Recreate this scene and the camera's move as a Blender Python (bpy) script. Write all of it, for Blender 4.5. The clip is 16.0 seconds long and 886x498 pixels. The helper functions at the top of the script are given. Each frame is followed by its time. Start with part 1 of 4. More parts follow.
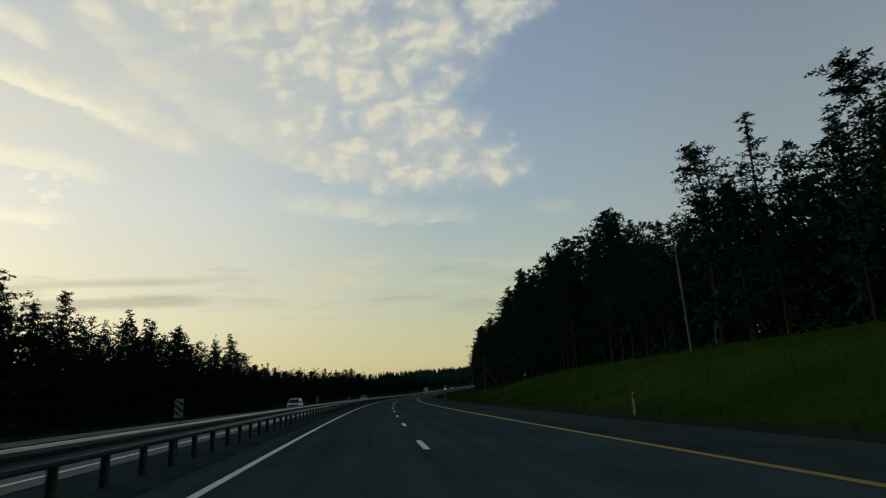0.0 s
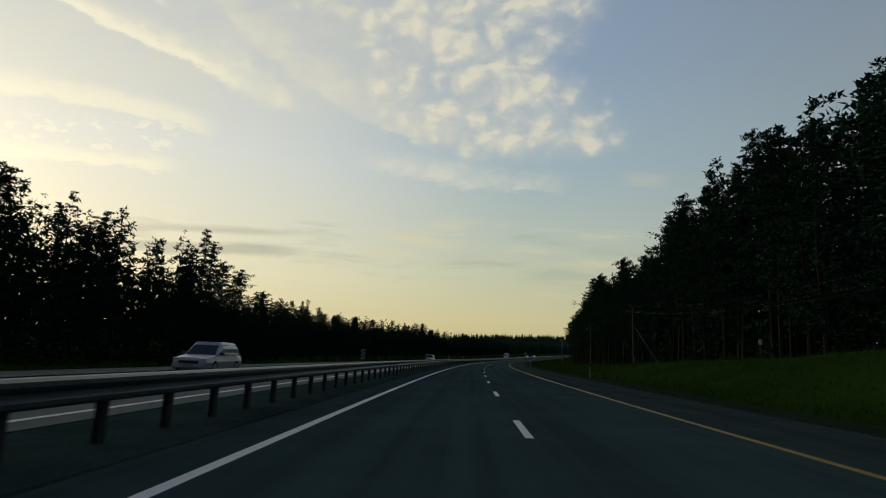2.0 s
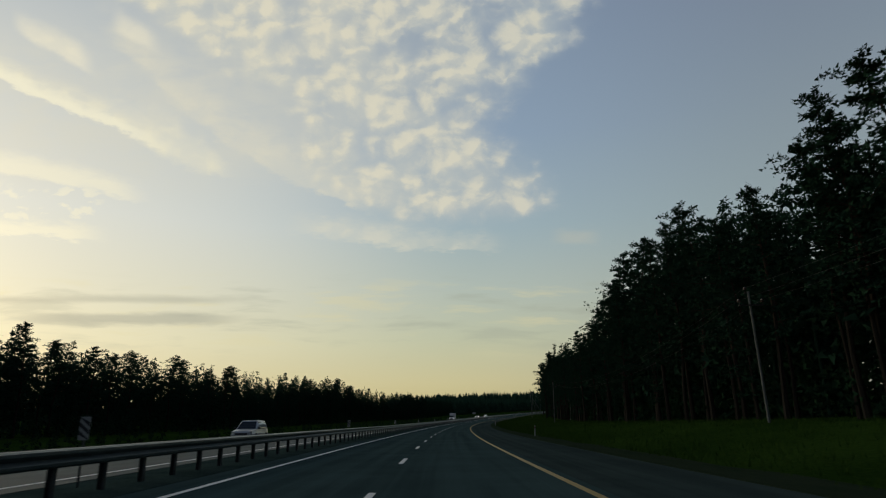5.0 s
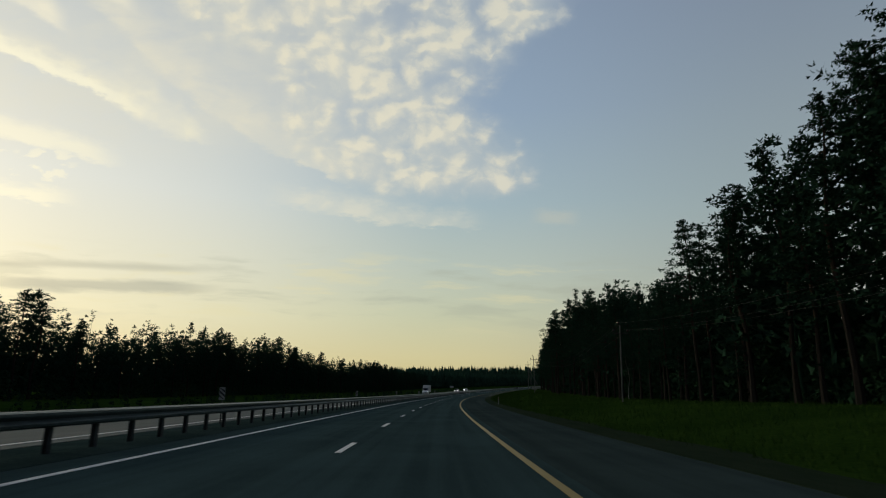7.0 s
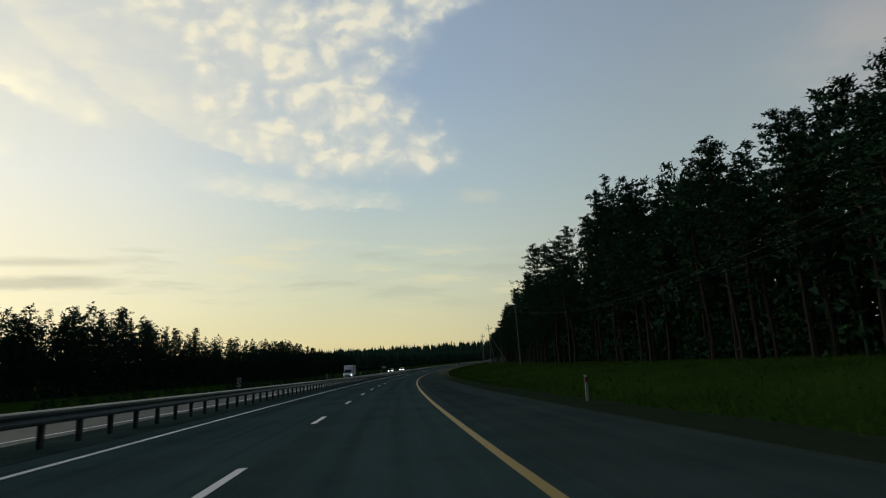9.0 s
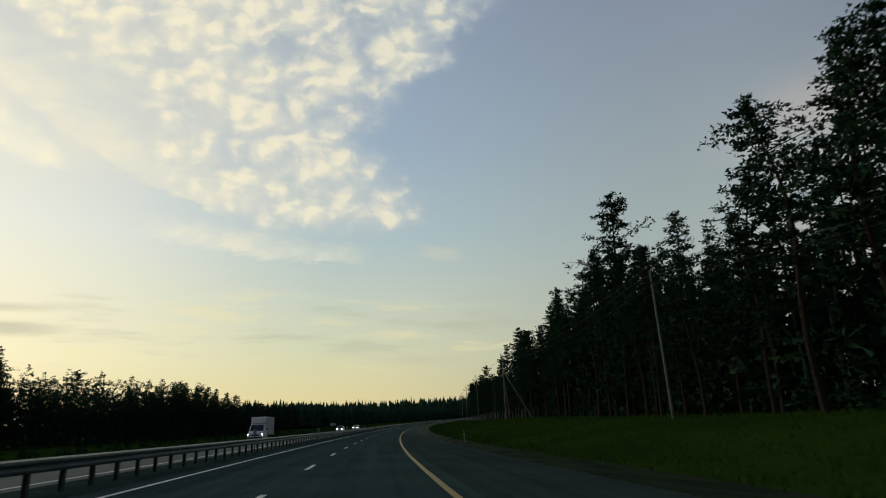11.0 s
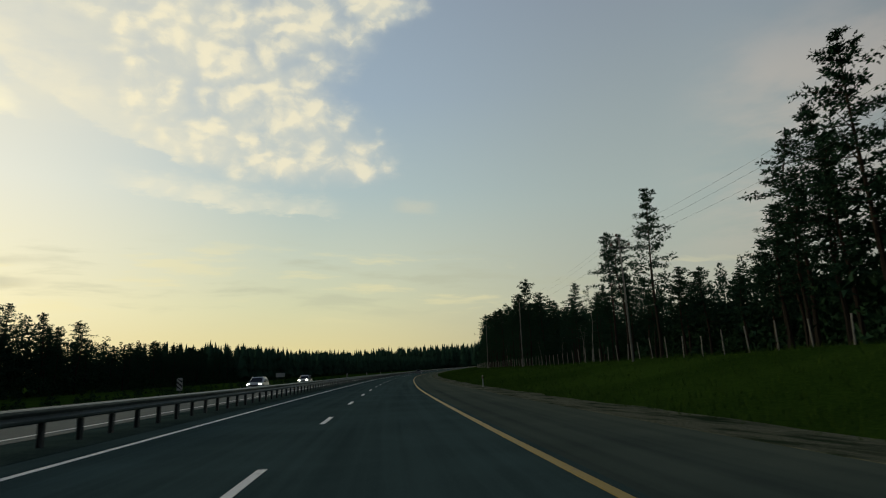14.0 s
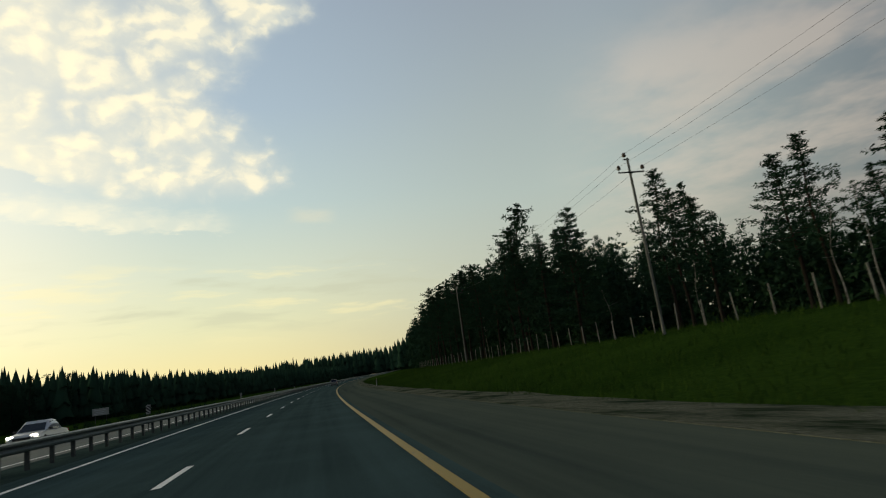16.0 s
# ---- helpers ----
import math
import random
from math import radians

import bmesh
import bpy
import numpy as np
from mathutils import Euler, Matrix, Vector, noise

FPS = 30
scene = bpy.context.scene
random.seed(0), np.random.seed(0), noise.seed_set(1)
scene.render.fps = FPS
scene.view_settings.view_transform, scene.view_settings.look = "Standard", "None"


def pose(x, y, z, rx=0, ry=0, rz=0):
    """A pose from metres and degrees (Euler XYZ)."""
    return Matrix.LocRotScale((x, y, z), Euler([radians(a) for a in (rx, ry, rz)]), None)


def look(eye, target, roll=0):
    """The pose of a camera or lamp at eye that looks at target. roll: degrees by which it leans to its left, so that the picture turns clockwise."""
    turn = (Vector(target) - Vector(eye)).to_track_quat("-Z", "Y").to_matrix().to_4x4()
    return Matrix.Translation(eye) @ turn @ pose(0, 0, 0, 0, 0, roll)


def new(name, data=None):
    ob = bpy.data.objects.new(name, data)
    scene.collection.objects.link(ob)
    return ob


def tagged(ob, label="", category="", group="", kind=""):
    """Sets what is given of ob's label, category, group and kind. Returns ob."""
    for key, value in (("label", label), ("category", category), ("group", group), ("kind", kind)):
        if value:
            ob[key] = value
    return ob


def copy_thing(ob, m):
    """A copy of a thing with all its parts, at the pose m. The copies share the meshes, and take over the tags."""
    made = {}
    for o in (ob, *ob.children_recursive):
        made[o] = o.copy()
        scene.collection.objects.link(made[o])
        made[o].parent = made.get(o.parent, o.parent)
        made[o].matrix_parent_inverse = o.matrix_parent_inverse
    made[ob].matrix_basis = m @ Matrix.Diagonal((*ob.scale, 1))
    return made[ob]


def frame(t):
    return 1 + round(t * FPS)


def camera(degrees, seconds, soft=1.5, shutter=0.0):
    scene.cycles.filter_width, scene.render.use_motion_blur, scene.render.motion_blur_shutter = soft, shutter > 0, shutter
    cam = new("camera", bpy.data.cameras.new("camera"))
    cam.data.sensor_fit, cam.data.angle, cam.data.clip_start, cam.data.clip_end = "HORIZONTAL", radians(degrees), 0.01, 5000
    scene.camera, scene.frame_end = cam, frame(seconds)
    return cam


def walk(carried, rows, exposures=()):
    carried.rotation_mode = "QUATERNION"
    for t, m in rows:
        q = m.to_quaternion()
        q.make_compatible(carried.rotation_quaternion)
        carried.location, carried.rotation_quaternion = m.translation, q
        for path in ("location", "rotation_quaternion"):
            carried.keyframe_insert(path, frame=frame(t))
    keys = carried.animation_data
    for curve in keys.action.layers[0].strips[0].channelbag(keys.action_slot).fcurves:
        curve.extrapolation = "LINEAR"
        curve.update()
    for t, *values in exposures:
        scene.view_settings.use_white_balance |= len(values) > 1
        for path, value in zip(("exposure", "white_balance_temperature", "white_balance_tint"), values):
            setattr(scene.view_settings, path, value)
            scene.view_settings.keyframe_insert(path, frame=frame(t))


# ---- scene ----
cam = camera(73.0, 16.0, soft=1.1, shutter=0.1)
ROWS = [
    (0, -24.76, 189.52, 1.250, 103.44, 3.04, -1.54),
    (0.5, -26.09, 203.84, 1.250, 104.22, 0.54, -1.05),
    (1, -27.62, 218.14, 1.250, 102.74, 3.50, 1.67),
    (1.5, -28.42, 232.50, 1.250, 102.36, 0.20, 3.79),
    (2, -29.00, 247.22, 1.250, 100.18, -2.40, 5.30),
    (2.5, -29.57, 261.91, 1.250, 106.94, -1.23, 1.10),
    (3, -29.48, 276.41, 1.250, 105.07, -3.18, 5.39),
    (3.5, -29.28, 290.91, 1.250, 104.92, -1.50, 5.18),
    (4, -29.54, 305.36, 1.250, 105.51, -3.18, 1.61),
    (4.5, -29.69, 319.82, 1.250, 108.16, -0.14, 0.49),
    (5, -29.71, 334.27, 1.250, 106.09, 0.66, -0.11),
    (5.8, -29.45, 358.17, 1.250, 105.41, 0.28, -0.81),
    (6.7, -28.75, 385.04, 1.254, 103.98, -0.52, -2.31),
    (7.5, -27.78, 408.91, 1.290, 103.39, -0.90, -3.01),
    (8, -27.25, 424.01, 1.332, 101.73, 3.11, -7.94),
    (8.5, -26.53, 439.28, 1.391, 100.66, 2.87, -7.32),
    (9, -25.66, 454.54, 1.465, 101.83, 3.06, -8.87),
    (9.8, -23.93, 478.58, 1.614, 103.28, 2.78, -10.09),
    (10.65, -21.63, 504.08, 1.816, 106.13, 2.21, -12.56),
    (11.5, -18.84, 529.52, 2.061, 107.72, 1.90, -13.91),
    (12, -17.28, 544.27, 2.223, 107.72, 1.90, -15.94),
    (12.5, -15.56, 559.00, 2.400, 109.13, 3.07, -16.81),
    (13, -13.68, 573.71, 2.592, 108.19, 1.64, -15.68),
    (13.5, -11.02, 588.71, 2.804, 105.96, 1.34, -16.76),
    (14, -8.40, 603.89, 3.035, 102.55, 2.41, -15.43),
    (14.5, -5.64, 619.04, 3.281, 104.12, 4.11, -20.38),
    (15, -2.73, 633.72, 3.536, 103.40, 8.39, -21.82),
    (15.5, 0.40, 648.23, 3.803, 104.51, 9.22, -24.55),
    (16, 3.65, 662.71, 4.085, 102.18, 8.31, -23.83),
]
walk(cam, [(r[0], pose(*r[1:])) for r in ROWS],
     exposures=[(0, 0.0, 6450, 4), (5, -0.05, 6450, 4), (9, 0.25, 6600, 4), (12, 0.29, 6900, 3), (13.5, 0.24, 7000, 2), (16, 0.59, 7300, 2)])

# ---------------------------------------------------------------- sky and light


class Nodes:
    """Short hand for wiring arithmetic in a node tree."""

    def __init__(self, tree):
        self.tree = tree

    def node(self, kind, **sets):
        n = self.tree.nodes.new(kind)
        for k, v in sets.items():
            setattr(n, k, v)
        return n

    def put(self, socket, value):
        if isinstance(value, bpy.types.NodeSocket):
            self.tree.links.new(value, socket)
        else:
            socket.default_value = value

    def math(self, op, a, b=0.0, c=0.0, clamp=False):
        n = self.node("ShaderNodeMath", operation=op, use_clamp=clamp)
        for s, v in zip(n.inputs, (a, b, c)):
            self.put(s, v)
        return n.outputs[0]

    def add(self, a, b):
        return self.math("ADD", a, b)

    def sub(self, a, b):
        return self.math("SUBTRACT", a, b)

    def mul(self, a, b):
        return self.math("MULTIPLY", a, b)

    def div(self, a, b):
        return self.math("DIVIDE", a, b)

    def step(self, x, lo, hi, t0=0.0, t1=1.0):
        n = self.node("ShaderNodeMapRange", interpolation_type="SMOOTHSTEP")
        for s, v in zip(n.inputs, (x, lo, hi, t0, t1)):
            self.put(s, v)
        return n.outputs[0]

    def dot(self, v, w):
        n = self.node("ShaderNodeVectorMath", operation="DOT_PRODUCT")
        self.put(n.inputs[0], v)
        self.put(n.inputs[1], w)
        return n.outputs["Value"]

    def vec(self, x, y, z=0.0):
        n = self.node("ShaderNodeCombineXYZ")
        for s, v in zip(n.inputs, (x, y, z)):
            self.put(s, v)
        return n.outputs[0]

    def noise(self, v, scale, detail=4.0, rough=0.55, dist=0.0, out="Fac"):
        n = self.node("ShaderNodeTexNoise")
        if v is not None:
            self.put(n.inputs["Vector"], v)
        n.inputs["Scale"].default_value = scale
        n.inputs["Detail"].default_value = detail
        n.inputs["Roughness"].default_value = rough
        n.inputs["Distortion"].default_value = dist
        return n.outputs[out]

    def mix(self, f, a, b):
        n = self.node("ShaderNodeMix", data_type="RGBA")
        self.put(n.inputs[0], f)
        self.put(n.inputs[6], a)
        self.put(n.inputs[7], b)
        return n.outputs[2]

    def ramp(self, f, stops, interp="EASE"):
        n = self.node("ShaderNodeValToRGB")
        n.color_ramp.interpolation = interp
        els = n.color_ramp.elements
        els[0].position, els[0].color = stops[0][0], (*stops[0][1], 1)
        els[1].position, els[1].color = stops[-1][0], (*stops[-1][1], 1)
        for p, c in stops[1:-1]:
            e = els.new(p)
            e.color = (*c, 1)
        self.put(n.inputs[0], f)
        return n.outputs[0]


SUN_AZ, SUN_EL = 50.0, 12.0  # degrees to the left of +y, degrees up

world = bpy.data.worlds.new("evening_sky")
scene.world = world
world.use_nodes = True
world.node_tree.nodes.clear()
k = Nodes(world.node_tree)
co = k.node("ShaderNodeTexCoord").outputs["Generated"]
sep = k.node("ShaderNodeSeparateXYZ")
k.put(sep.inputs[0], co)
up = k.math("MAXIMUM", sep.outputs[2], 0.0)
sun_dir = (-math.sin(radians(SUN_AZ)) * math.cos(radians(SUN_EL)), math.cos(radians(SUN_AZ)) * math.cos(radians(SUN_EL)), math.sin(radians(SUN_EL)))
to_sun = k.dot(co, sun_dir)
# a frame for the cloud field: across (right), above (up) on a plane that faces down the road
sky_frame = pose(0, 0, 0, 106.09, 0.66, -0.11).to_3x3()
ahead = k.dot(co, tuple(-sky_frame.col[2]))
fore = k.math("MAXIMUM", ahead, 0.08)
across = k.div(k.dot(co, tuple(sky_frame.col[0])), fore)
above = k.div(k.dot(co, tuple(sky_frame.col[1])), fore)
facing = k.step(ahead, 0.15, 0.5)
# the cloud deck: a level plane over the ground
deck_z = k.add(up, 0.06)
deck = k.vec(k.div(sep.outputs[0], deck_z), k.div(sep.outputs[1], deck_z))

def curve(x, points):
    """A smooth function of x given by a few (x, y) points."""
    xs, ys = [q[0] for q in points], [q[1] for q in points]
    x0, x1, y0, y1 = min(xs), max(xs), min(ys), max(ys)
    stops = [((px - x0) / (x1 - x0), ((py - y0) / (y1 - y0),) * 3) for px, py in sorted(points)]
    t = k.math("DIVIDE", k.sub(x, x0), x1 - x0, clamp=True)
    return k.math("MULTIPLY_ADD", k.ramp(t, stops, "LINEAR"), y1 - y0, y0)


def wander(amount, scale, seed):
    """A ragged offset about nought."""
    moved = k.node("ShaderNodeVectorMath", operation="ADD")
    k.put(moved.inputs[0], deck)
    moved.inputs[1].default_value = (seed, -seed, seed)
    return k.mul(k.sub(k.noise(moved.outputs[0], scale, 5, 0.6), 0.5), amount)


clear = k.ramp(up, [(0.0, (0.66, 0.53, 0.25)), (0.06, (0.72, 0.63, 0.36)), (0.13, (0.63, 0.63, 0.45)), (0.21, (0.54, 0.59, 0.53)),
                    (0.31, (0.41, 0.51, 0.57)), (0.45, (0.32, 0.41, 0.55)), (0.66, (0.25, 0.32, 0.46)), (0.85, (0.05, 0.075, 0.13)), (1.0, (0.03, 0.045, 0.085))], "LINEAR")
cool = k.ramp(up, [(0.0, (0.40, 0.36, 0.26)), (0.12, (0.42, 0.43, 0.38)), (0.28, (0.35, 0.41, 0.43)), (0.5, (0.26, 0.31, 0.385)), (0.66, (0.205, 0.24, 0.345)), (0.85, (0.075, 0.10, 0.18)), (1.0, (0.05, 0.07, 0.14))], "LINEAR")
dusk = k.ramp(up, [(0.0, (0.085, 0.09, 0.11)), (0.2, (0.085, 0.10, 0.135)), (1.0, (0.05, 0.07, 0.14))], "LINEAR")
warm = k.ramp(up, [(0.0, (0.78, 0.62, 0.30)), (0.12, (0.90, 0.81, 0.56)), (0.3, (0.80, 0.79, 0.745)), (0.62, (0.56, 0.585, 0.62)), (0.85, (0.11, 0.14, 0.23)), (1.0, (0.05, 0.07, 0.14))], "LINEAR")
base = k.mix(k.step(to_sun, 0.66, 0.10), clear, cool)
base = k.mix(k.step(to_sun, 0.60, 0.97), base, warm)
base = k.mix(k.step(to_sun, 0.12, -0.55), base, dusk)

# the plane of the cloud field, and a ragged copy of it
field = k.vec(across, above)


def ruffled(amount, scale, v=None):
    """The cloud field pushed about by noise."""
    n = k.node("ShaderNodeVectorMath", operation="MULTIPLY_ADD")
    k.put(n.inputs[0], k.noise(field if v is None else v, scale, 4, 0.55, 0.0, "Color"))
    n.inputs[1].default_value = (amount, amount, 0.0)
    k.put(n.inputs[2], field if v is None else v)
    return n.outputs[0]


def moved(v, dx, dy):
    n = k.node("ShaderNodeVectorMath", operation="ADD")
    k.put(n.inputs[0], v)
    n.inputs[1].default_value = (dx, dy, 0.0)
    return n.outputs[0]


def stretched(v, sx, sy):
    n = k.node("ShaderNodeVectorMath", operation="MULTIPLY")
    k.put(n.inputs[0], v)
    n.inputs[1].default_value = (sx, sy, 1.0)
    return n.outputs[0]


group = k.noise(field, 9.0, 3, 0.5)


def fleece(v):
    """Thickness of the fleecy cloud: rounded tufts of three sizes, each of its own height, frayed."""
    out = k.mul(k.sub(k.noise(v, 34.0, 6, 0.58), 0.5), 0.85)
    for scale, weight in ((10.0, 0.50), (20.0, 0.72), (38.0, 0.30)):
        cell = k.node("ShaderNodeTexVoronoi", feature="SMOOTH_F1", voronoi_dimensions="2D")
        k.put(cell.inputs["Vector"], v)
        cell.inputs["Scale"].default_value = scale
        cell.inputs["Smoothness"].default_value = 0.38
        cell.inputs["Randomness"].default_value = 0.9
        out = k.add(out, k.mul(k.sub(0.42, cell.outputs["Distance"]), weight))
    return out


woolly = stretched(ruffled(0.045, 14.0), 0.92, 1.22)
thick = k.add(fleece(woolly), k.mul(k.sub(group, 0.5), 1.1))
thick_off = k.add(fleece(moved(woolly, -0.010, 0.009)), k.mul(k.sub(group, 0.5), 1.1))
right_rim = curve(above, [(-0.02, 0.02), (0.03, 0.09), (0.067, 0.18), (0.095, 0.20), (0.143, 0.155), (0.19, 0.10), (0.237, 0.105), (0.31, 0.165), (0.35, 0.235), (0.416, 0.265), (0.6, 0.42)])
left_rim = curve(above, [(-0.02, 0.0), (0.06, -0.09), (0.095, -0.17), (0.15, -0.23), (0.19, -0.215), (0.27, -0.28), (0.30, -0.36), (0.36, -0.44), (0.416, -0.52), (0.6, -0.75)])
edge = k.add(across, k.add(wander(0.08, 4.0, 2.0), wander(0.05, 11.0, 5.0)))
inside = k.mul(k.step(k.sub(edge, right_rim), 0.03, -0.07), k.mul(k.step(k.sub(edge, left_rim), -0.05, 0.07), facing))
inside = k.mul(inside, k.mul(k.step(above, 0.02, 0.08), k.step(above, 0.8, 0.55)))
flecks = k.mul(k.step(k.add(thick, k.mul(inside, 0.40)), -0.10, 0.62), k.step(inside, 0.0, 0.5))
relief = k.add(k.mul(k.step(k.add(thick, k.mul(inside, 0.40)), 0.10, 0.78), 0.62), k.mul(k.step(k.sub(thick_off, thick), 0.16, -0.18), 0.38))
soft_veil = k.mul(inside, k.step(group, 0.30, 0.65, 0.35, 0.9))


def streak(points, widths, seed, rough, upper=1.5):
    """A drawn-out cloud along a bent line: crisp below, fluffy above. points: (across, above); widths: (across, half width)."""
    off = k.sub(k.add(above, k.add(wander(rough, 7.0, seed), wander(0.6 * rough, 19.0, seed + 3.0))), curve(across, points))
    f = k.div(off, curve(across, widths))
    return k.mul(k.mul(k.step(f, -1.0, -0.35), k.step(f, upper, 0.0)), facing)


fibre = k.noise(stretched(ruffled(0.05, 6.0), 7.0, 22.0), 1.0, 6, 0.6, 0.3)
tuft = k.step(thick, -0.25, 0.45)
# the long bright streak from the upper left, with its broken end
band = streak([(-1.2, 0.487), (-0.74, 0.298), (-0.674, 0.270), (-0.598, 0.238), (-0.532, 0.211), (-0.466, 0.182), (-0.419, 0.157), (-0.372, 0.134), (-0.2, 0.06)],
              [(-1.2, 0.03), (-0.74, 0.021), (-0.6, 0.022), (-0.53, 0.026), (-0.45, 0.040), (-0.40, 0.030), (-0.36, 0.012), (-0.2, 0.010)], 9.0, 0.035, 1.7)
band = k.mul(band, k.mul(k.step(across, -0.335, -0.40), k.add(0.42, k.mul(tuft, 0.58))))
core = k.mul(streak([(-1.2, 0.480), (-0.74, 0.291), (-0.598, 0.230), (-0.466, 0.172), (-0.2, 0.06)], [(-1.2, 0.016), (-0.2, 0.009)], 9.0, 0.035, 1.6), k.step(across, -0.42, -0.56))
# a broader and dimmer one beside it
second = streak([(-0.8, 0.56), (-0.523, 0.341), (-0.457, 0.272), (-0.362, 0.199), (-0.287, 0.147), (-0.174, 0.098), (-0.08, 0.05)], [(-0.8, 0.03), (-0.45, 0.030), (-0.30, 0.030), (-0.08, 0.016)], 15.0, 0.05, 2.4)
second = k.mul(k.mul(second, k.mul(k.step(fibre, 0.22, 0.56), k.add(0.5, k.mul(tuft, 0.5)))), k.mul(k.step(across, -0.10, -0.17), k.step(across, -0.60, -0.50)))
# loose patches above the streak
blob = k.mul(streak([(-0.8, 0.43), (-0.697, 0.366), (-0.645, 0.343), (-0.598, 0.313), (-0.5, 0.26)], [(-0.8, 0.020), (-0.5, 0.024)], 4.0, 0.025, 1.6), k.mul(k.step(across, -0.725, -0.69), k.step(across, -0.575, -0.61)))
blob = k.math("MAXIMUM", blob, k.mul(k.mul(streak([(-0.6, 0.405), (-0.537, 0.375), (-0.48, 0.342), (-0.4, 0.30)], [(-0.6, 0.020), (-0.4, 0.022)], 6.0, 0.025, 1.6), k.mul(k.step(across, -0.56, -0.53), k.step(across, -0.465, -0.50))), 0.7))
blob = k.mul(blob, k.add(0.70, k.mul(tuft, 0.30)))
# tatters lower on the left
tat = k.mul(streak([(-1.1, 0.19), (-0.74, 0.1425), (-0.683, 0.133), (-0.598, 0.114), (-0.518, 0.0925), (-0.4, 0.06)], [(-1.1, 0.024), (-0.4, 0.015)], 2.0, 0.03, 1.8), k.mul(k.step(across, -0.48, -0.56), k.step(fibre, 0.2, 0.5, 0.35, 1.0)))
crumbs = k.mul(k.step(fleece(stretched(woolly, 1.5, 2.4)), 0.06, 0.34), k.mul(k.mul(k.step(across, -0.54, -0.60), k.step(k.math("ABSOLUTE", k.sub(above, 0.072)), 0.05, 0.02)), facing))
low_band = k.mul(streak([(-1.1, 0.06), (-0.74, 0.036), (-0.6, 0.024), (-0.4, 0.01)], [(-1.1, 0.016), (-0.4, 0.012)], 13.0, 0.03, 1.8), k.step(across, -0.55, -0.63))
tat = k.math("MAXIMUM", k.mul(tat, 0.85), k.math("MAXIMUM", k.mul(crumbs, 0.75), low_band))
# a thin wisp under the flecks, and a small dab beside it
wisp = k.mul(streak([(-0.4, 0.06), (-0.23, 0.038), (-0.136, 0.024), (-0.04, 0.010), (0.06, 0.010), (0.2, 0.01)], [(-0.4, 0.012), (-0.1, 0.022), (0.2, 0.012)], 4.0, 0.035, 1.8), k.mul(k.step(across, -0.28, -0.17), k.step(across, 0.12, 0.02)))
wisp = k.mul(wisp, k.add(0.4, k.mul(tuft, 0.6)))
dab = k.mul(k.step(k.math("ABSOLUTE", k.add(k.sub(above, 0.020), wander(0.03, 9.0, 6.0))), 0.020, 0.0), k.mul(k.step(k.math("ABSOLUTE", k.sub(across, 0.222)), 0.05, 0.01), facing))
# pale rosy bank away from the sun
rosy = k.mul(k.mul(k.step(k.noise(deck, 1.3, 5, 0.6), 0.36, 0.62), k.step(across, 0.66, 0.95)), k.mul(k.step(up, 0.52, 0.40), k.step(up, 0.10, 0.26)))
# long low bars above the horizon, grey ones and pale ones
bars_n = k.noise(stretched(ruffled(0.03, 5.0), 4.0, 30.0), 1.0, 5, 0.55)
low = k.mul(k.mul(k.step(above, -0.20, -0.13), k.step(above, -0.03, -0.08)), facing)
bars = k.mul(k.step(bars_n, 0.50, 0.66), low)
pale = k.mul(k.step(bars_n, 0.46, 0.34), low)
bar = k.mul(k.step(k.math("ABSOLUTE", k.add(k.add(above, 0.117), wander(0.02, 2.5, 8.0))), 0.015, 0.003), k.mul(k.step(across, -0.30, -0.42), k.mul(k.step(across, -0.75, -0.62), facing)))
bar2 = k.mul(k.step(k.math("ABSOLUTE", k.add(k.add(above, 0.084), wander(0.01, 2.5, 3.0))), 0.010, 0.0), k.mul(k.step(across, -0.28, -0.45), facing))

near_sun = k.step(to_sun, 0.38, 0.90)
lit = k.mix(near_sun, (0.755, 0.715, 0.62, 1), (0.92, 0.83, 0.655, 1))
haze = k.mix(near_sun, (0.45, 0.505, 0.565, 1), (0.72, 0.70, 0.635, 1))
left_veil = k.mul(k.mul(k.step(across, -0.08, -0.32), k.mul(k.step(above, 0.06, 0.17), k.step(above, 0.42, 0.28))), k.mul(facing, k.step(k.add(fibre, group), 0.75, 1.2, 0.35, 1.0)))
sky = k.mix(k.mul(left_veil, 0.60), base, k.mix(0.35, haze, lit))
sky = k.mix(k.mul(soft_veil, 0.85), sky, haze)
sky = k.mix(k.mul(second, 0.85), sky, k.mix(0.65, haze, lit))
sky = k.mix(k.mul(flecks, k.add(0.60, k.mul(relief, 0.38))), sky, k.mix(k.add(0.12, k.mul(relief, 0.88)), haze, lit))
sky = k.mix(k.mul(band, 0.85), sky, (0.98, 0.89, 0.68, 1))
sky = k.mix(k.mul(core, 0.8), sky, (1.05, 0.96, 0.74, 1))
sky = k.mix(k.mul(blob, 0.9), sky, (0.97, 0.88, 0.70, 1))
sky = k.mix(k.mul(tat, 0.85), sky, (1.02, 0.93, 0.72, 1))
sky = k.mix(k.mul(wisp, 0.62), sky, lit)
sky = k.mix(k.mul(dab, 0.45), sky, (0.60, 0.58, 0.50, 1))
sky = k.mix(k.mul(rosy, 0.34), sky, (0.66, 0.53, 0.47, 1))
sky = k.mix(k.mul(bars, 0.42), sky, (0.44, 0.45, 0.37, 1))
sky = k.mix(k.mul(pale, 0.38), sky, (0.85, 0.74, 0.44, 1))
sky = k.mix(k.mul(k.math("MAXIMUM", bar, k.mul(bar2, 0.8)), 0.72), sky, (0.46, 0.45, 0.37, 1))
paint = k.node("ShaderNodeBackground")
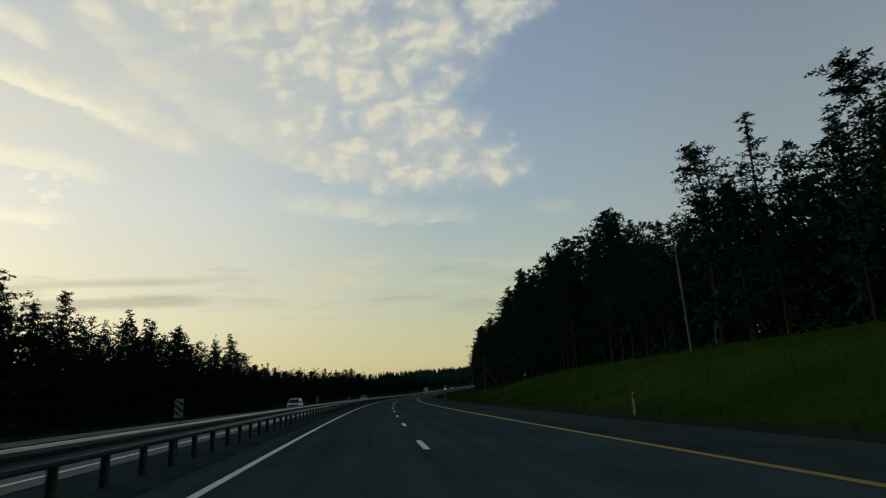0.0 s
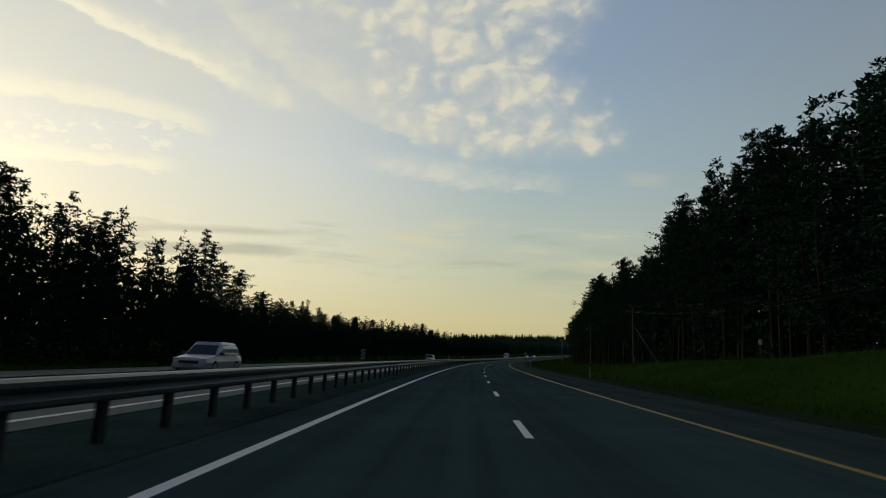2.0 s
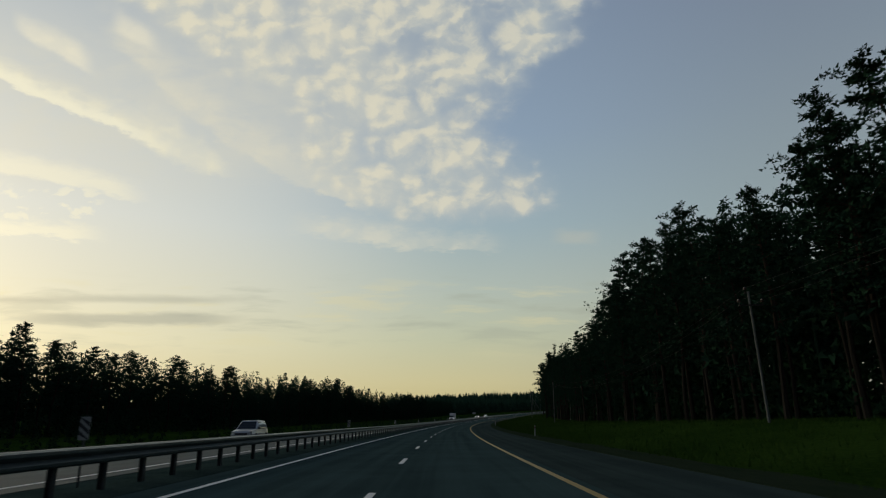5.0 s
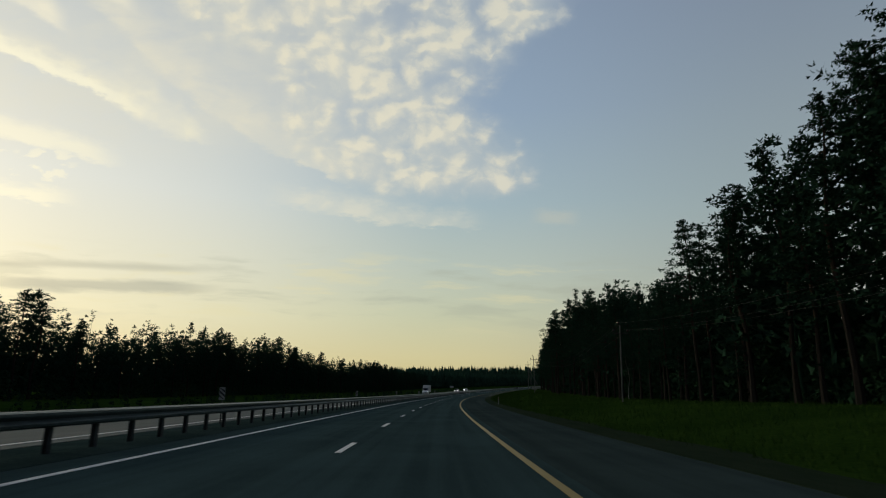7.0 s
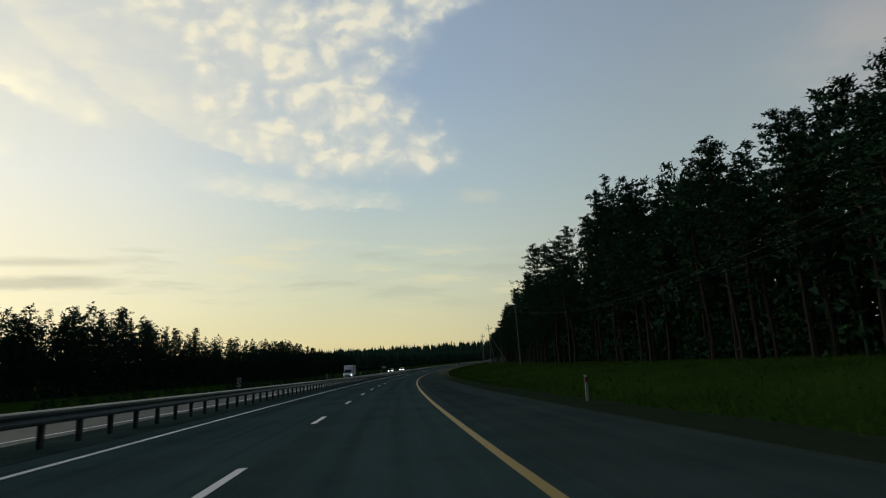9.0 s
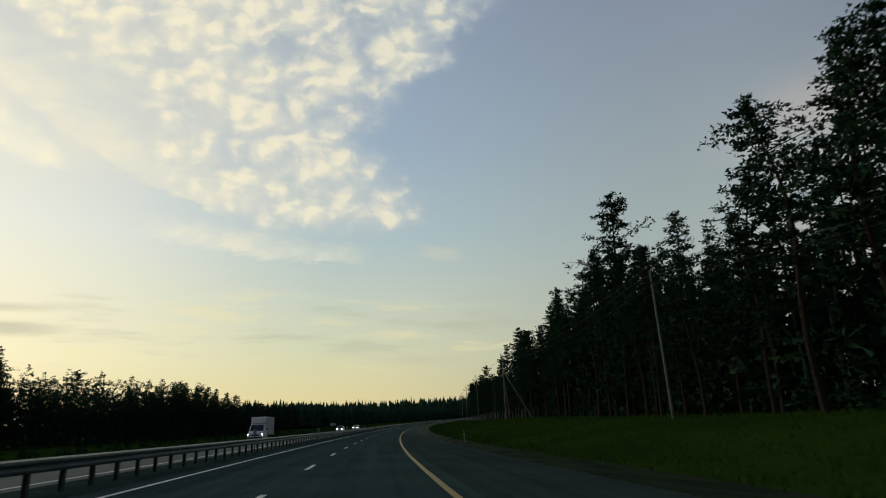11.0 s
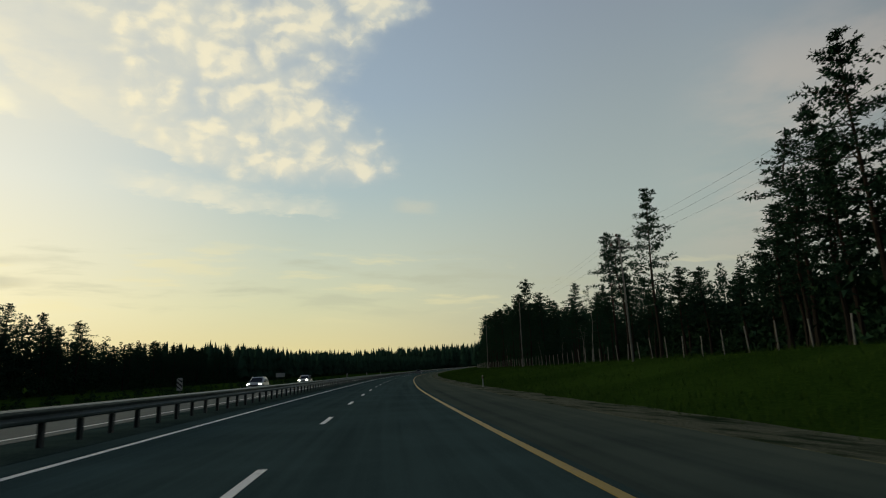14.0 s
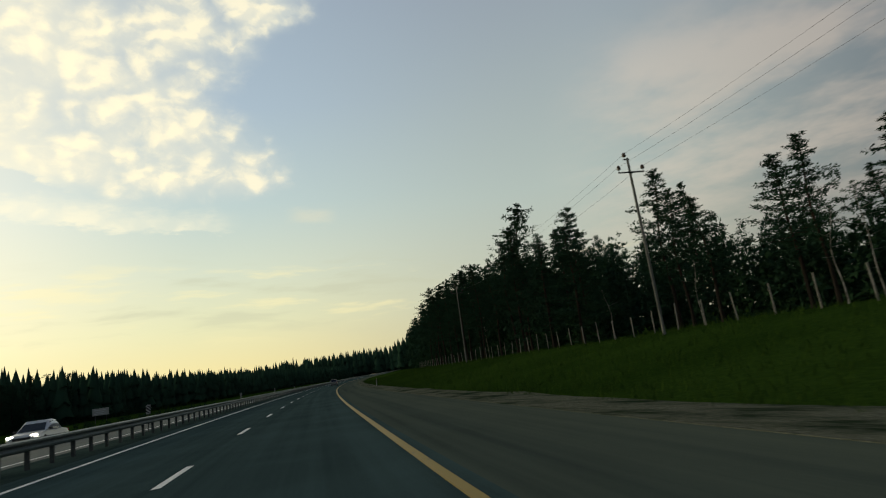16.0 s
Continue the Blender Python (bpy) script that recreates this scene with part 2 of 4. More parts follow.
k.put(paint.inputs[0], sky)
paint.inputs[1].default_value = 0.95
air = k.node("ShaderNodeTexSky", sky_type="NISHITA", sun_disc=False, sun_elevation=radians(SUN_EL), sun_rotation=radians(360 - SUN_AZ), dust_density=3.0)
glow = k.node("ShaderNodeBackground")
k.put(glow.inputs[0], air.outputs[0])
glow.inputs[1].default_value = 0.05
both = k.node("ShaderNodeMixShader")
both.inputs[0].default_value = 0.15
k.put(both.inputs[1], paint.outputs[0])
k.put(both.inputs[2], glow.outputs[0])
k.put(k.node("ShaderNodeOutputWorld").inputs[0], both.outputs[0])

sun = new("sun", bpy.data.lights.new("sun", "SUN"))
sun.data.energy, sun.data.angle, sun.data.color = 0.7, radians(10), (1.0, 0.83, 0.6)
sun.matrix_world = look((0, 0, 60), (-sun_dir[0], -sun_dir[1], 60 - sun_dir[2]))

# ---------------------------------------------------------------- materials


def material(name, rough=0.8, metal=0.0, spec=0.3):
    m = bpy.data.materials.new(name)
    m.use_nodes = True
    b = m.node_tree.nodes["Principled BSDF"]
    b.inputs["Roughness"].default_value = rough
    b.inputs["Metallic"].default_value = metal
    b.inputs["Specular IOR Level"].default_value = spec
    return m, Nodes(m.node_tree), b


def place_of(n):
    return n.node("ShaderNodeNewGeometry").outputs["Position"]


def bump(n, bsdf, height, strength, distance):
    b = n.node("ShaderNodeBump")
    b.inputs["Strength"].default_value = strength
    b.inputs["Distance"].default_value = distance
    n.put(b.inputs["Height"], height)
    n.put(bsdf.inputs["Normal"], b.outputs[0])


def speckled(name, dark, light, fine, coarse, rough=0.8, metal=0.0, spec=0.3, rise=0.4, depth=0.01):
    """A surface that varies at two scales between two colours, with fine relief."""
    m, n, b = material(name, rough, metal, spec)
    p = place_of(n)
    a, c = n.noise(p, fine, 3, 0.6), n.noise(p, coarse, 4, 0.55)
    f = n.math("MULTIPLY_ADD", n.step(a, 0.25, 0.75), 0.5, n.mul(n.step(c, 0.3, 0.7), 0.5))
    n.put(b.inputs["Base Color"], n.mix(f, (*dark, 1), (*light, 1)))
    bump(n, b, a, rise, depth)
    return m


def asphalt(name, tone, spec, lit_tone=None):
    """Asphalt: stone speckle, long worn wheel tracks, seams and patches that follow the lane."""
    m, n, b = material(name, 0.62, 0.0, spec)
    p = place_of(n)
    grit, blot = n.noise(p, 55.0, 2, 0.7), n.noise(p, 0.35, 4, 0.6)
    uv = n.node("ShaderNodeUVMap").outputs[0]
    s = n.node("ShaderNodeSeparateXYZ")
    n.put(s.inputs[0], uv)
    streak = n.noise(n.vec(n.mul(s.outputs[0], 1.6), n.mul(s.outputs[1], 0.02)), 1.0, 4, 0.6)
    tone_f = n.add(n.mul(n.step(grit, 0.3, 0.7), 0.35), n.add(n.mul(n.step(streak, 0.3, 0.7), 0.4), n.mul(n.step(blot, 0.35, 0.7), 0.25)))
    col = n.mix(tone_f, (*[c * 0.62 for c in tone], 1), (*[c * 1.35 for c in tone], 1))
    # brighter open light farther along the road, put into the colour in streaks
    if lit_tone:
        lit_mask = n.mul(n.step(n.add(s.outputs[1], n.mul(blot, 60.0)), 400.0, 520.0), n.mul(n.step(n.add(streak, n.mul(grit, 0.3)), 0.40, 0.80, 0.35, 1.0), n.step(n.add(s.outputs[0], n.mul(blot, 1.6)), 9.6, 12.2, 0.60, 1.0)))
        col = n.mix(lit_mask, col, (*lit_tone, 1))
    n.put(b.inputs["Base Color"], col)
    n.put(b.inputs["Roughness"], n.add(0.70, n.mul(streak, 0.25)))
    bump(n, b, grit, 0.35, 0.006)
    return m


def paint_mat(name, colour, worn):
    """Road paint, thinned and cracked in spots so that the asphalt shows."""
    m, n, b = material(name, 0.6, 0.0, 0.35)
    p = place_of(n)
    f = n.step(n.add(n.mul(n.noise(p, 9.0, 5, 0.7), 0.7), n.mul(n.noise(p, 1.2, 3, 0.6), 0.3)), 0.56, 0.68)
    n.put(b.inputs["Base Color"], n.mix(n.mul(f, worn), (*colour, 1), (0.05, 0.053, 0.055, 1)))
    return m


def plain(name, colour, rough=0.5, metal=0.0, spec=0.4, vary=0.12):
    m, n, b = material(name, rough, metal, spec)
    f = n.noise(place_of(n), 3.0, 4, 0.6)
    n.put(b.inputs["Base Color"], n.mix(f, (*[c * (1 - vary) for c in colour], 1), (*[min(1, c * (1 + vary)) for c in colour], 1)))
    return m


def shining(name, colour, strength):
    m, n, b = material(name, 0.3)
    b.inputs["Base Color"].default_value = (*colour, 1)
    b.inputs["Emission Color"].default_value = (*colour, 1)
    b.inputs["Emission Strength"].default_value = strength
    return m


def foliage(name, dark, light):
    m, n, b = material(name, 0.8, 0.0, 0.0)
    isl = n.node("ShaderNodeNewGeometry").outputs["Random Per Island"]
    rnd = n.node("ShaderNodeObjectInfo").outputs["Random"]
    f = n.add(n.mul(isl, 0.65), n.mul(rnd, 0.35))
    n.put(b.inputs["Base Color"], n.mix(f, (*dark, 1), (*light, 1)))
    return m


def bark(name, low, high, top):
    """Pine bark: grey-brown plates below, orange and flaking above."""
    m, n, b = material(name, 0.9, 0.0, 0.06)
    p = n.node("ShaderNodeTexCoord").outputs["Object"]
    s = n.node("ShaderNodeSeparateXYZ")
    n.put(s.inputs[0], p)
    plates = n.noise(n.vec(n.mul(s.outputs[0], 9.0), n.mul(s.outputs[1], 9.0), n.mul(s.outputs[2], 1.6)), 1.0, 4, 0.65)
    col = n.mix(n.step(s.outputs[2], 0.25 * top, 0.55 * top), (*low, 1), (*high, 1))
    n.put(b.inputs["Base Color"], n.mix(n.step(plates, 0.35, 0.65), n.mix(0.55, col, (0.02, 0.016, 0.012, 1)), col))
    bump(n, b, plates, 0.7, 0.03)
    return m


ASPHALT = asphalt("asphalt", (0.045, 0.072, 0.070), 0.0)
# the paved shoulder, a darker tone than the lanes
ASPHALT_SHOULDER = asphalt("shoulder asphalt", (0.039, 0.056, 0.052), 0.0, (0.090, 0.106, 0.078))
ASPHALT_OLD = asphalt("old asphalt", (0.068, 0.086, 0.083), 0.15)


def verge_mat():
    """Broken asphalt edge, dusty soil and gravel, in patches drawn out along the road, pale only farther on."""
    m, n, b = material("gravel verge", 0.92, 0.0, 0.0)
    p = place_of(n)
    s = n.node("ShaderNodeSeparateXYZ")
    n.put(s.inputs[0], p)
    patch_n = n.noise(n.vec(n.mul(s.outputs[0], 1.5), n.mul(s.outputs[1], 0.30)), 1.0, 6, 0.65)
    stones = n.noise(p, 26.0, 3, 0.7)
    f = n.math("MULTIPLY", n.mul(n.step(patch_n, 0.36, 0.56), n.step(s.outputs[1], 500.0, 650.0, 0.06, 1.0)), n.step(stones, 0.25, 0.7), clamp=True)
    n.put(b.inputs["Base Color"], n.mix(f, (0.020, 0.032, 0.018, 1), (0.17, 0.172, 0.128, 1)))
    bump(n, b, n.add(stones, n.mul(patch_n, 2.0)), 0.9, 0.04)
    return m


GRAVEL = verge_mat()
MEDIAN = speckled("median soil", (0.020, 0.034, 0.030), (0.052, 0.078, 0.068), 18.0, 0.5, 0.95, spec=0.0, rise=0.8, depth=0.03)
GROUND = speckled("meadow", (0.010, 0.026, 0.004), (0.029, 0.058, 0.010), 6.0, 0.12, 0.95, spec=0.0, rise=0.9, depth=0.08)
GRASS = foliage("grass blades", (0.011, 0.029, 0.005), (0.037, 0.070, 0.013))
WHITE = paint_mat("white road paint", (0.62, 0.63, 0.62), 0.55)
YELLOW = paint_mat("yellow road paint", (0.27, 0.178, 0.014), 0.75)
ZINC = speckled("galvanised steel", (0.060, 0.084, 0.080), (0.115, 0.15, 0.145), 5.0, 0.4, 0.45, 0.35, 0.5, rise=0.08, depth=0.002)
POST = speckled("dull steel", (0.035, 0.042, 0.042), (0.08, 0.09, 0.09), 8.0, 0.6, 0.65, 0.4, rise=0.1, depth=0.002)
CONCRETE = speckled("weathered concrete", (0.11, 0.11, 0.10), (0.21, 0.21, 0.19), 14.0, 0.7, 0.9, rise=0.3, depth=0.006)
POLEWOOD = speckled("grey weathered wood", (0.06, 0.063, 0.058), (0.15, 0.155, 0.145), 9.0, 0.7, 0.9, rise=0.5, depth=0.01)
DARKIRON = plain("dark iron", (0.03, 0.03, 0.032), 0.6, 0.6)
PORCELAIN = plain("brown porcelain", (0.05, 0.035, 0.03), 0.25)
WIRE = plain("dark wire", (0.045, 0.047, 0.05), 0.7, 0.0)
SIGNWHITE = plain("grimy white sheet", (0.23, 0.24, 0.235), 0.6)
SIGNBLACK = plain("black sheet", (0.02, 0.02, 0.022), 0.5)
SIGNBACK = plain("bare aluminium", (0.34, 0.36, 0.38), 0.5, 0.4)
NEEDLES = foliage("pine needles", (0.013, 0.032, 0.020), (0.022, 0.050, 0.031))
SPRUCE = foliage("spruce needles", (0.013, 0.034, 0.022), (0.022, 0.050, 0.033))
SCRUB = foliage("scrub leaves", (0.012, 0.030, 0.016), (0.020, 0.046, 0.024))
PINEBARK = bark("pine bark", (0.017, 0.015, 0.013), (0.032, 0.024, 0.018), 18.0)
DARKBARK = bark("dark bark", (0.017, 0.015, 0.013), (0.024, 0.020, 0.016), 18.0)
BIRCH = speckled("birch bark", (0.05, 0.05, 0.045), (0.24, 0.235, 0.22), 5.0, 2.0, 0.8)
RUBBER = plain("tyre rubber", (0.018, 0.018, 0.018), 0.85)
GLASS = plain("dark car glass", (0.012, 0.015, 0.018), 0.06, 0.0, 0.6, 0.0)
HEADLAMP = shining("lit headlamp", (1.0, 0.93, 0.78), 14.0)
TAILLAMP = plain("red lens", (0.30, 0.012, 0.012), 0.25)
CHROME = plain("alloy", (0.5, 0.5, 0.52), 0.3, 0.9)
BLACKTRIM = plain("black plastic", (0.02, 0.02, 0.02), 0.6)

# ---------------------------------------------------------------- the line of the road

KNOT_S = [-175, -75, 25, 125, 225, 275, 325, 375, 425, 475, 575, 975]
KNOT_DEG = [11.16, 8.05, 4.94, 1.75, -1.55, -3.35, -5.40, -7.55, -9.55, -11.23, -14.16, -25.83]
GRID = np.arange(-175.0, 1400.0, 1.25)
TURN = np.radians(np.interp(GRID, KNOT_S, KNOT_DEG))
TURN = np.convolve(np.pad(TURN, 15, mode="edge"), np.ones(31) / 31, "valid")
LINE_X = -0.24 + 1.25 * np.concatenate(([0.0], np.cumsum(-np.sin(TURN))[1:] + np.sin(TURN[0])))
LINE_Y = 1.23 + 1.25 * np.concatenate(([0.0], np.cumsum(np.cos(TURN))[1:] - np.cos(TURN[0])))


GRADE = np.interp(GRID, [200, 500, 800], [0.0, 0.02, 0.026])
CLIMB = np.concatenate(([0.0], np.cumsum(GRADE)[:-1] * 1.25))


def road_z(s):
    """The road is level, then climbs gently towards the far woods."""
    return np.interp(s, GRID, CLIMB)


def spot(s, u, z=0.0):
    """World place s metres along the median line's edge marking, u metres to the right, z over the road."""
    over = s - np.clip(s, GRID[0], GRID[-1])
    a = np.interp(s, GRID, TURN)
    x = np.interp(s, GRID, LINE_X) - np.sin(a) * over + u * np.cos(a)
    y = np.interp(s, GRID, LINE_Y) + np.cos(a) * over + u * np.sin(a)
    return Vector((float(x), float(y), float(road_z(s) + z)))


def heading(s):
    return math.degrees(float(np.interp(s, GRID, TURN)))


def smooth(x, a, b):
    t = min(1.0, max(0.0, (x - a) / (b - a)))
    return t * t * (3 - 2 * t)


def bank_height(s):
    return float(np.interp(s, [-100, 60, 90, 125, 170, 300, 400, 440, 520, 700], [3.2, 3.3, 3.1, 2.1, 1.2, 0.7, 1.4, 1.8, 1.3, 1.2]))


def ground_z(s, u):
    """Height of the ground over the road's own level."""
    if u > 12.6:
        z = -0.05 + (bank_height(s) + 0.05) * smooth(u, 12.6, 26.0) + 0.012 * max(0.0, u - 26)
    elif u < -15.5:
        z = -0.06 - 0.5 * smooth(-u, 15.5, 20.0) + 0.5 * smooth(-u, 24.0, 40.0)
    elif -3.6 < u < -0.9:
        z = -0.05
    else:
        z = -0.14
    if u > 15 or u < -18:
        z += 0.16 * noise.noise((s * 0.09, u * 0.13, 0.0)) + 0.05 * noise.noise((s * 0.5, u * 0.5, 3.0))
    if abs(u) > 120:
        z += min(14.0, (abs(u) - 120) * 0.03)
    return z


# ---------------------------------------------------------------- building helpers


def mesh_of(name, bm, mat):
    me = bpy.data.meshes.new(name)
    bm.to_mesh(me)
    bm.free()
    for m in mat if isinstance(mat, (list, tuple)) else (mat,):
        me.materials.append(m)
    return me


def part(name, bm, mat, parent, label=""):
    ob = new(name, mesh_of(name, bm, mat) if isinstance(bm, bmesh.types.BMesh) else bm)
    ob.parent = parent
    if label:
        ob["label"] = label
    return ob


def thing(name, label, category, group="", kind="", m=None):
    ob = tagged(new(name), label, category, group, kind)
    if m is not None:
        ob.matrix_basis = m
    return ob


def add_box(bm, size, at=(0, 0, 0), turn=(0, 0, 0), bevel=0.0, taper=None):
    made = bmesh.ops.create_cube(bm, size=1)["verts"]
    if taper:
        for v in made:
            if v.co.z > 0:
                v.co.x *= taper[0]
                v.co.y *= taper[1]
    bmesh.ops.transform(bm, matrix=pose(*at, *turn) @ Matrix.Diagonal((*size, 1)), verts=made)
    if bevel:
        edges = list({e for v in made for e in v.link_edges})
        bmesh.ops.bevel(bm, geom=edges, offset=bevel, segments=2, affect="EDGES", profile=0.6)


def add_rod(bm, a, b, r0, r1=None, sides=8):
    a, b = Vector(a), Vector(b)
    r1 = r0 if r1 is None else r1
    q = (b - a).to_track_quat("Z", "Y").to_matrix()
    rings = []
    for c, r in ((a, r0), (b, r1)):
        rings.append([bm.verts.new(c + q @ Vector((r * math.cos(2 * math.pi * i / sides), r * math.sin(2 * math.pi * i / sides), 0))) for i in range(sides)])
    for i in range(sides):
        bm.faces.new((rings[0][i], rings[0][(i + 1) % sides], rings[1][(i + 1) % sides], rings[1][i]))
    bm.faces.new(rings[0][::-1])
    bm.faces.new(rings[1])


def add_turned(bm, profile, sides=12, m=Matrix()):
    """A lathe: profile of (radius, height)."""
    rings = [[bm.verts.new(m @ Vector((r * math.cos(2 * math.pi * i / sides), r * math.sin(2 * math.pi * i / sides), z))) for i in range(sides)] for r, z in profile]
    for lo, hi in zip(rings, rings[1:]):
        for i in range(sides):
            bm.faces.new((lo[i], lo[(i + 1) % sides], hi[(i + 1) % sides], hi[i]))
    bm.faces.new(rings[0][::-1])
    bm.faces.new(rings[-1])


def ribbon(name, stations, section, mat, closed=False, uv=False):
    """A mesh swept along the road. section: (u, z) places across, from left to right, or a function of s."""
    verts, faces, uvs = [], [], []
    for s in stations:
        row = section(s) if callable(section) else section
        for u, z in row:
            verts.append(spot(s, u, z))
            uvs.append((u, s))
    n = len(row)
    for i in range(len(stations) - 1):
        for j in range(n if closed else n - 1):
            j1 = (j + 1) % n
            faces.append((i * n + j, i * n + j1, (i + 1) * n + j1, (i + 1) * n + j))
    if closed:
        faces.append(tuple(range(n))[::-1])
        last = (len(stations) - 1) * n
        faces.append(tuple(range(last, last + n)))
    me = bpy.data.meshes.new(name)
    me.from_pydata(verts, [], faces)
    if uv:
        layer = me.uv_layers.new(name="UVMap")
        for loop in me.loops:
            layer.data[loop.index].uv = uvs[loop.vertex_index]
    me.materials.append(mat)
    return me


def steps(a, b, d):
    n = max(1, round((b - a) / d))
    return [a + (b - a) * i / n for i in range(n + 1)]


def strip(u0, u1, z0, z1):
    """A closed slab section with a flat top."""
    return [(u0, z0), (u0, z1), (u1, z1), (u1, z0)][::-1]


# ---------------------------------------------------------------- ground and roads

S_ALL = [-1400, -800, -400, -200, -120] + steps(-80, 640, 4.0) + steps(650, 1200, 12.0)[0:] + [1300, 1450, 1700, 2200, 3000, 4200]
U_ALL = [-1400, -900, -500, -300, -180, -120, -90, -70, -58, -48, -40, -34, -29, -25, -21, -18, -16, -15, -12, -8, -4.2, -3.6, -3.2, -2.3, -1.4, -0.9, 3, 8, 11.8, 12.4,
         12.8, 13.6, 14.6, 15.8, 17.2, 19, 21, 23, 25, 27, 30, 34, 40, 50, 65, 90, 120, 180, 300, 500, 900, 1400]
ground = tagged(new("ground", ribbon("ground", S_ALL, lambda s: [(u, ground_z(s, u)) for u in U_ALL], GROUND)),
                "dark green grassy ground with a low bank beside the road", "ground", kind="structure")
for p in ground.data.polygons:
    p.use_smooth = True

ROAD_S = steps(-120, 1250, 5.0)
road = tagged(new("road", ribbon("road", ROAD_S, [(-0.95, -0.2), (-0.95, 0.0), (3.7, 0.0), (8.0, 0.0), (8.0, -0.2)], ASPHALT, uv=True)),
              "dark grey asphalt carriageway with two lanes", "road", kind="structure")
road_far = tagged(new("road_opposite", ribbon("road_opposite", ROAD_S, [(-15.2, -0.2), (-15.2, -0.02), (-11.9, 0.0), (-3.5, 0.0), (-3.5, -0.2)], ASPHALT_OLD, uv=True)),
                  "grey asphalt carriageway for oncoming traffic beyond the guard rail", "road", kind="structure")
shoulder = tagged(new("road_shoulder", ribbon("road_shoulder", ROAD_S, [(8.0, -0.2), (8.0, -0.002), (11.4, -0.03), (11.4, -0.2)], ASPHALT_SHOULDER, uv=True)),
                  "nearly black paved shoulder beside the yellow line", "road shoulder", kind="structure")
verge = tagged(new("gravel_verge", ribbon("gravel_verge", steps(-120, 900, 2.5), lambda s: [(11.36, -0.15), (11.38, -0.02), (12.1 + 0.25 * noise.noise((s * 0.16, 1, 0)), -0.012 + 0.02 * noise.noise((s * 0.7, 5, 0))),
               (12.95 + 0.55 * noise.noise((s * 0.21, 2, 0)) + 0.3 * noise.noise((s * 0.9, 2, 0)), 0.0), (13.5, -0.3)], GRAVEL)),
               "pale gravel and dry soil verge along the asphalt edge", "verge", kind="structure")
median = tagged(new("median_strip", ribbon("median_strip", steps(-120, 1250, 4.0), lambda s: [(-3.56, -0.1), (-3.4, 0.0), (-2.6, 0.03 + 0.02 * noise.noise((s * 0.6, 0, 0))), (-1.7, 0.04 + 0.02 * noise.noise((s * 0.6, 9, 0))),
                (-1.05, 0.0), (-0.92, -0.1)], MEDIAN)), "dark bare soil median under the guard rail", "median", kind="structure")

marks = tagged(new("road_marking"), "worn white and yellow painted lines on the asphalt", "road marking", kind="structure")
TOP = 0.006


def line_mark(name, u, w, mat, label=""):
    def section(s):
        c = u(s) if callable(u) else u
        return [(c - w / 2, -0.002), (c - w / 2, TOP), (c + w / 2, TOP), (c + w / 2, -0.002)]
    return part(name, ribbon(name, steps(-100, 1200, 5.0), section, mat), None, marks, label)


def yellow_u(s):
    return float(np.interp(s, [0, 40, 90, 165, 240, 290, 370, 420, 455, 480, 510], [8.1, 8.05, 7.8, 7.7, 7.65, 7.5, 7.55, 7.8, 7.75, 7.65, 7.75]))



line_mark("edge_line", 0.0, 0.16, WHITE, "white edge line")
line_mark("edge_line", yellow_u, 0.15, YELLOW, "yellow edge line")
line_mark("edge_line", -4.25, 0.15, WHITE, "white edge line")
line_mark("edge_line", -11.8, 0.15, WHITE, "white edge line")
PITCH, PHASE, DASH = 10.765, 7.83, 2.8
for lane_u in (3.73, -8.05):
    for i in range(-6, 72):
        s0 = PHASE + PITCH * i
        part("dash", ribbon("dash", steps(s0, s0 + DASH, 1.4), [(lane_u - 0.07, -0.002), (lane_u - 0.07, TOP), (lane_u + 0.07, TOP), (lane_u + 0.07, -0.002)], WHITE), None, marks)

# ---------------------------------------------------------------- guard rail

RAIL_U, RAIL_TOP = -1.76, 0.875
rail = thing("guard_rail", "galvanised steel W-beam guard rail on dark posts along the median", "guard rail")
BEAM = [(0.00, 0.325), (0.035, 0.315), (0.08, 0.285), (0.085, 0.235), (0.03, 0.195), (0.0, 0.1625), (0.03, 0.13), (0.085, 0.09), (0.08, 0.04), (0.035, 0.01), (0.0, 0.0)]


def beam_section(side):
    out = [(RAIL_U + side * (0.10 + du), RAIL_TOP - 0.325 + dz) for du, dz in BEAM]
    back = [(RAIL_U + side * (0.094 + du), RAIL_TOP - 0.325 + dz) for du, dz in BEAM[::-1]]
    return out + back if side > 0 else (out + back)[::-1]


LEN = 4.0
for side in (1, -1):
    for i in range(-6, 48):
        a, b = i * LEN * 3, (i + 1) * LEN * 3
        part("beam", ribbon("beam", steps(a, b, 4.0), beam_section(side), ZINC, closed=True), None, rail)
    part("beam", ribbon("beam", steps(576, 1150, 8.0), beam_section(side), ZINC, closed=True), None, rail)


def rail_post_mesh():
    bm = bmesh.new()
    for dx in (-0.045, 0.045):
        add_box(bm, (0.012, 0.13, 0.80), (dx, 0, 0.39))
    add_box(bm, (0.09, 0.012, 0.80), (0, 0, 0.39))
    add_box(bm, (0.19, 0.07, 0.17), (0, 0, 0.71), bevel=0.01)
    return mesh_of("post", bm, POST)


post_mesh = rail_post_mesh()
POST_STEP, POST_FIRST = 1.654, 80.4 - 1.654 * 42
for i in range(300):
    s = POST_FIRST + POST_STEP * i
    o = part("post", post_mesh, None, rail)
    o.matrix_basis = Matrix.Translation(spot(s, RAIL_U)) @ pose(0, 0, 0, 0, 0, heading(s))
bm = bmesh.new()
for i in list(range(-40, 0)) + list(range(300, 560)):
    s = POST_FIRST + POST_STEP * i
    add_box(bm, (0.1, 0.13, 0.8), tuple(spot(s, RAIL_U, 0.39)), (0, 0, heading(s)))
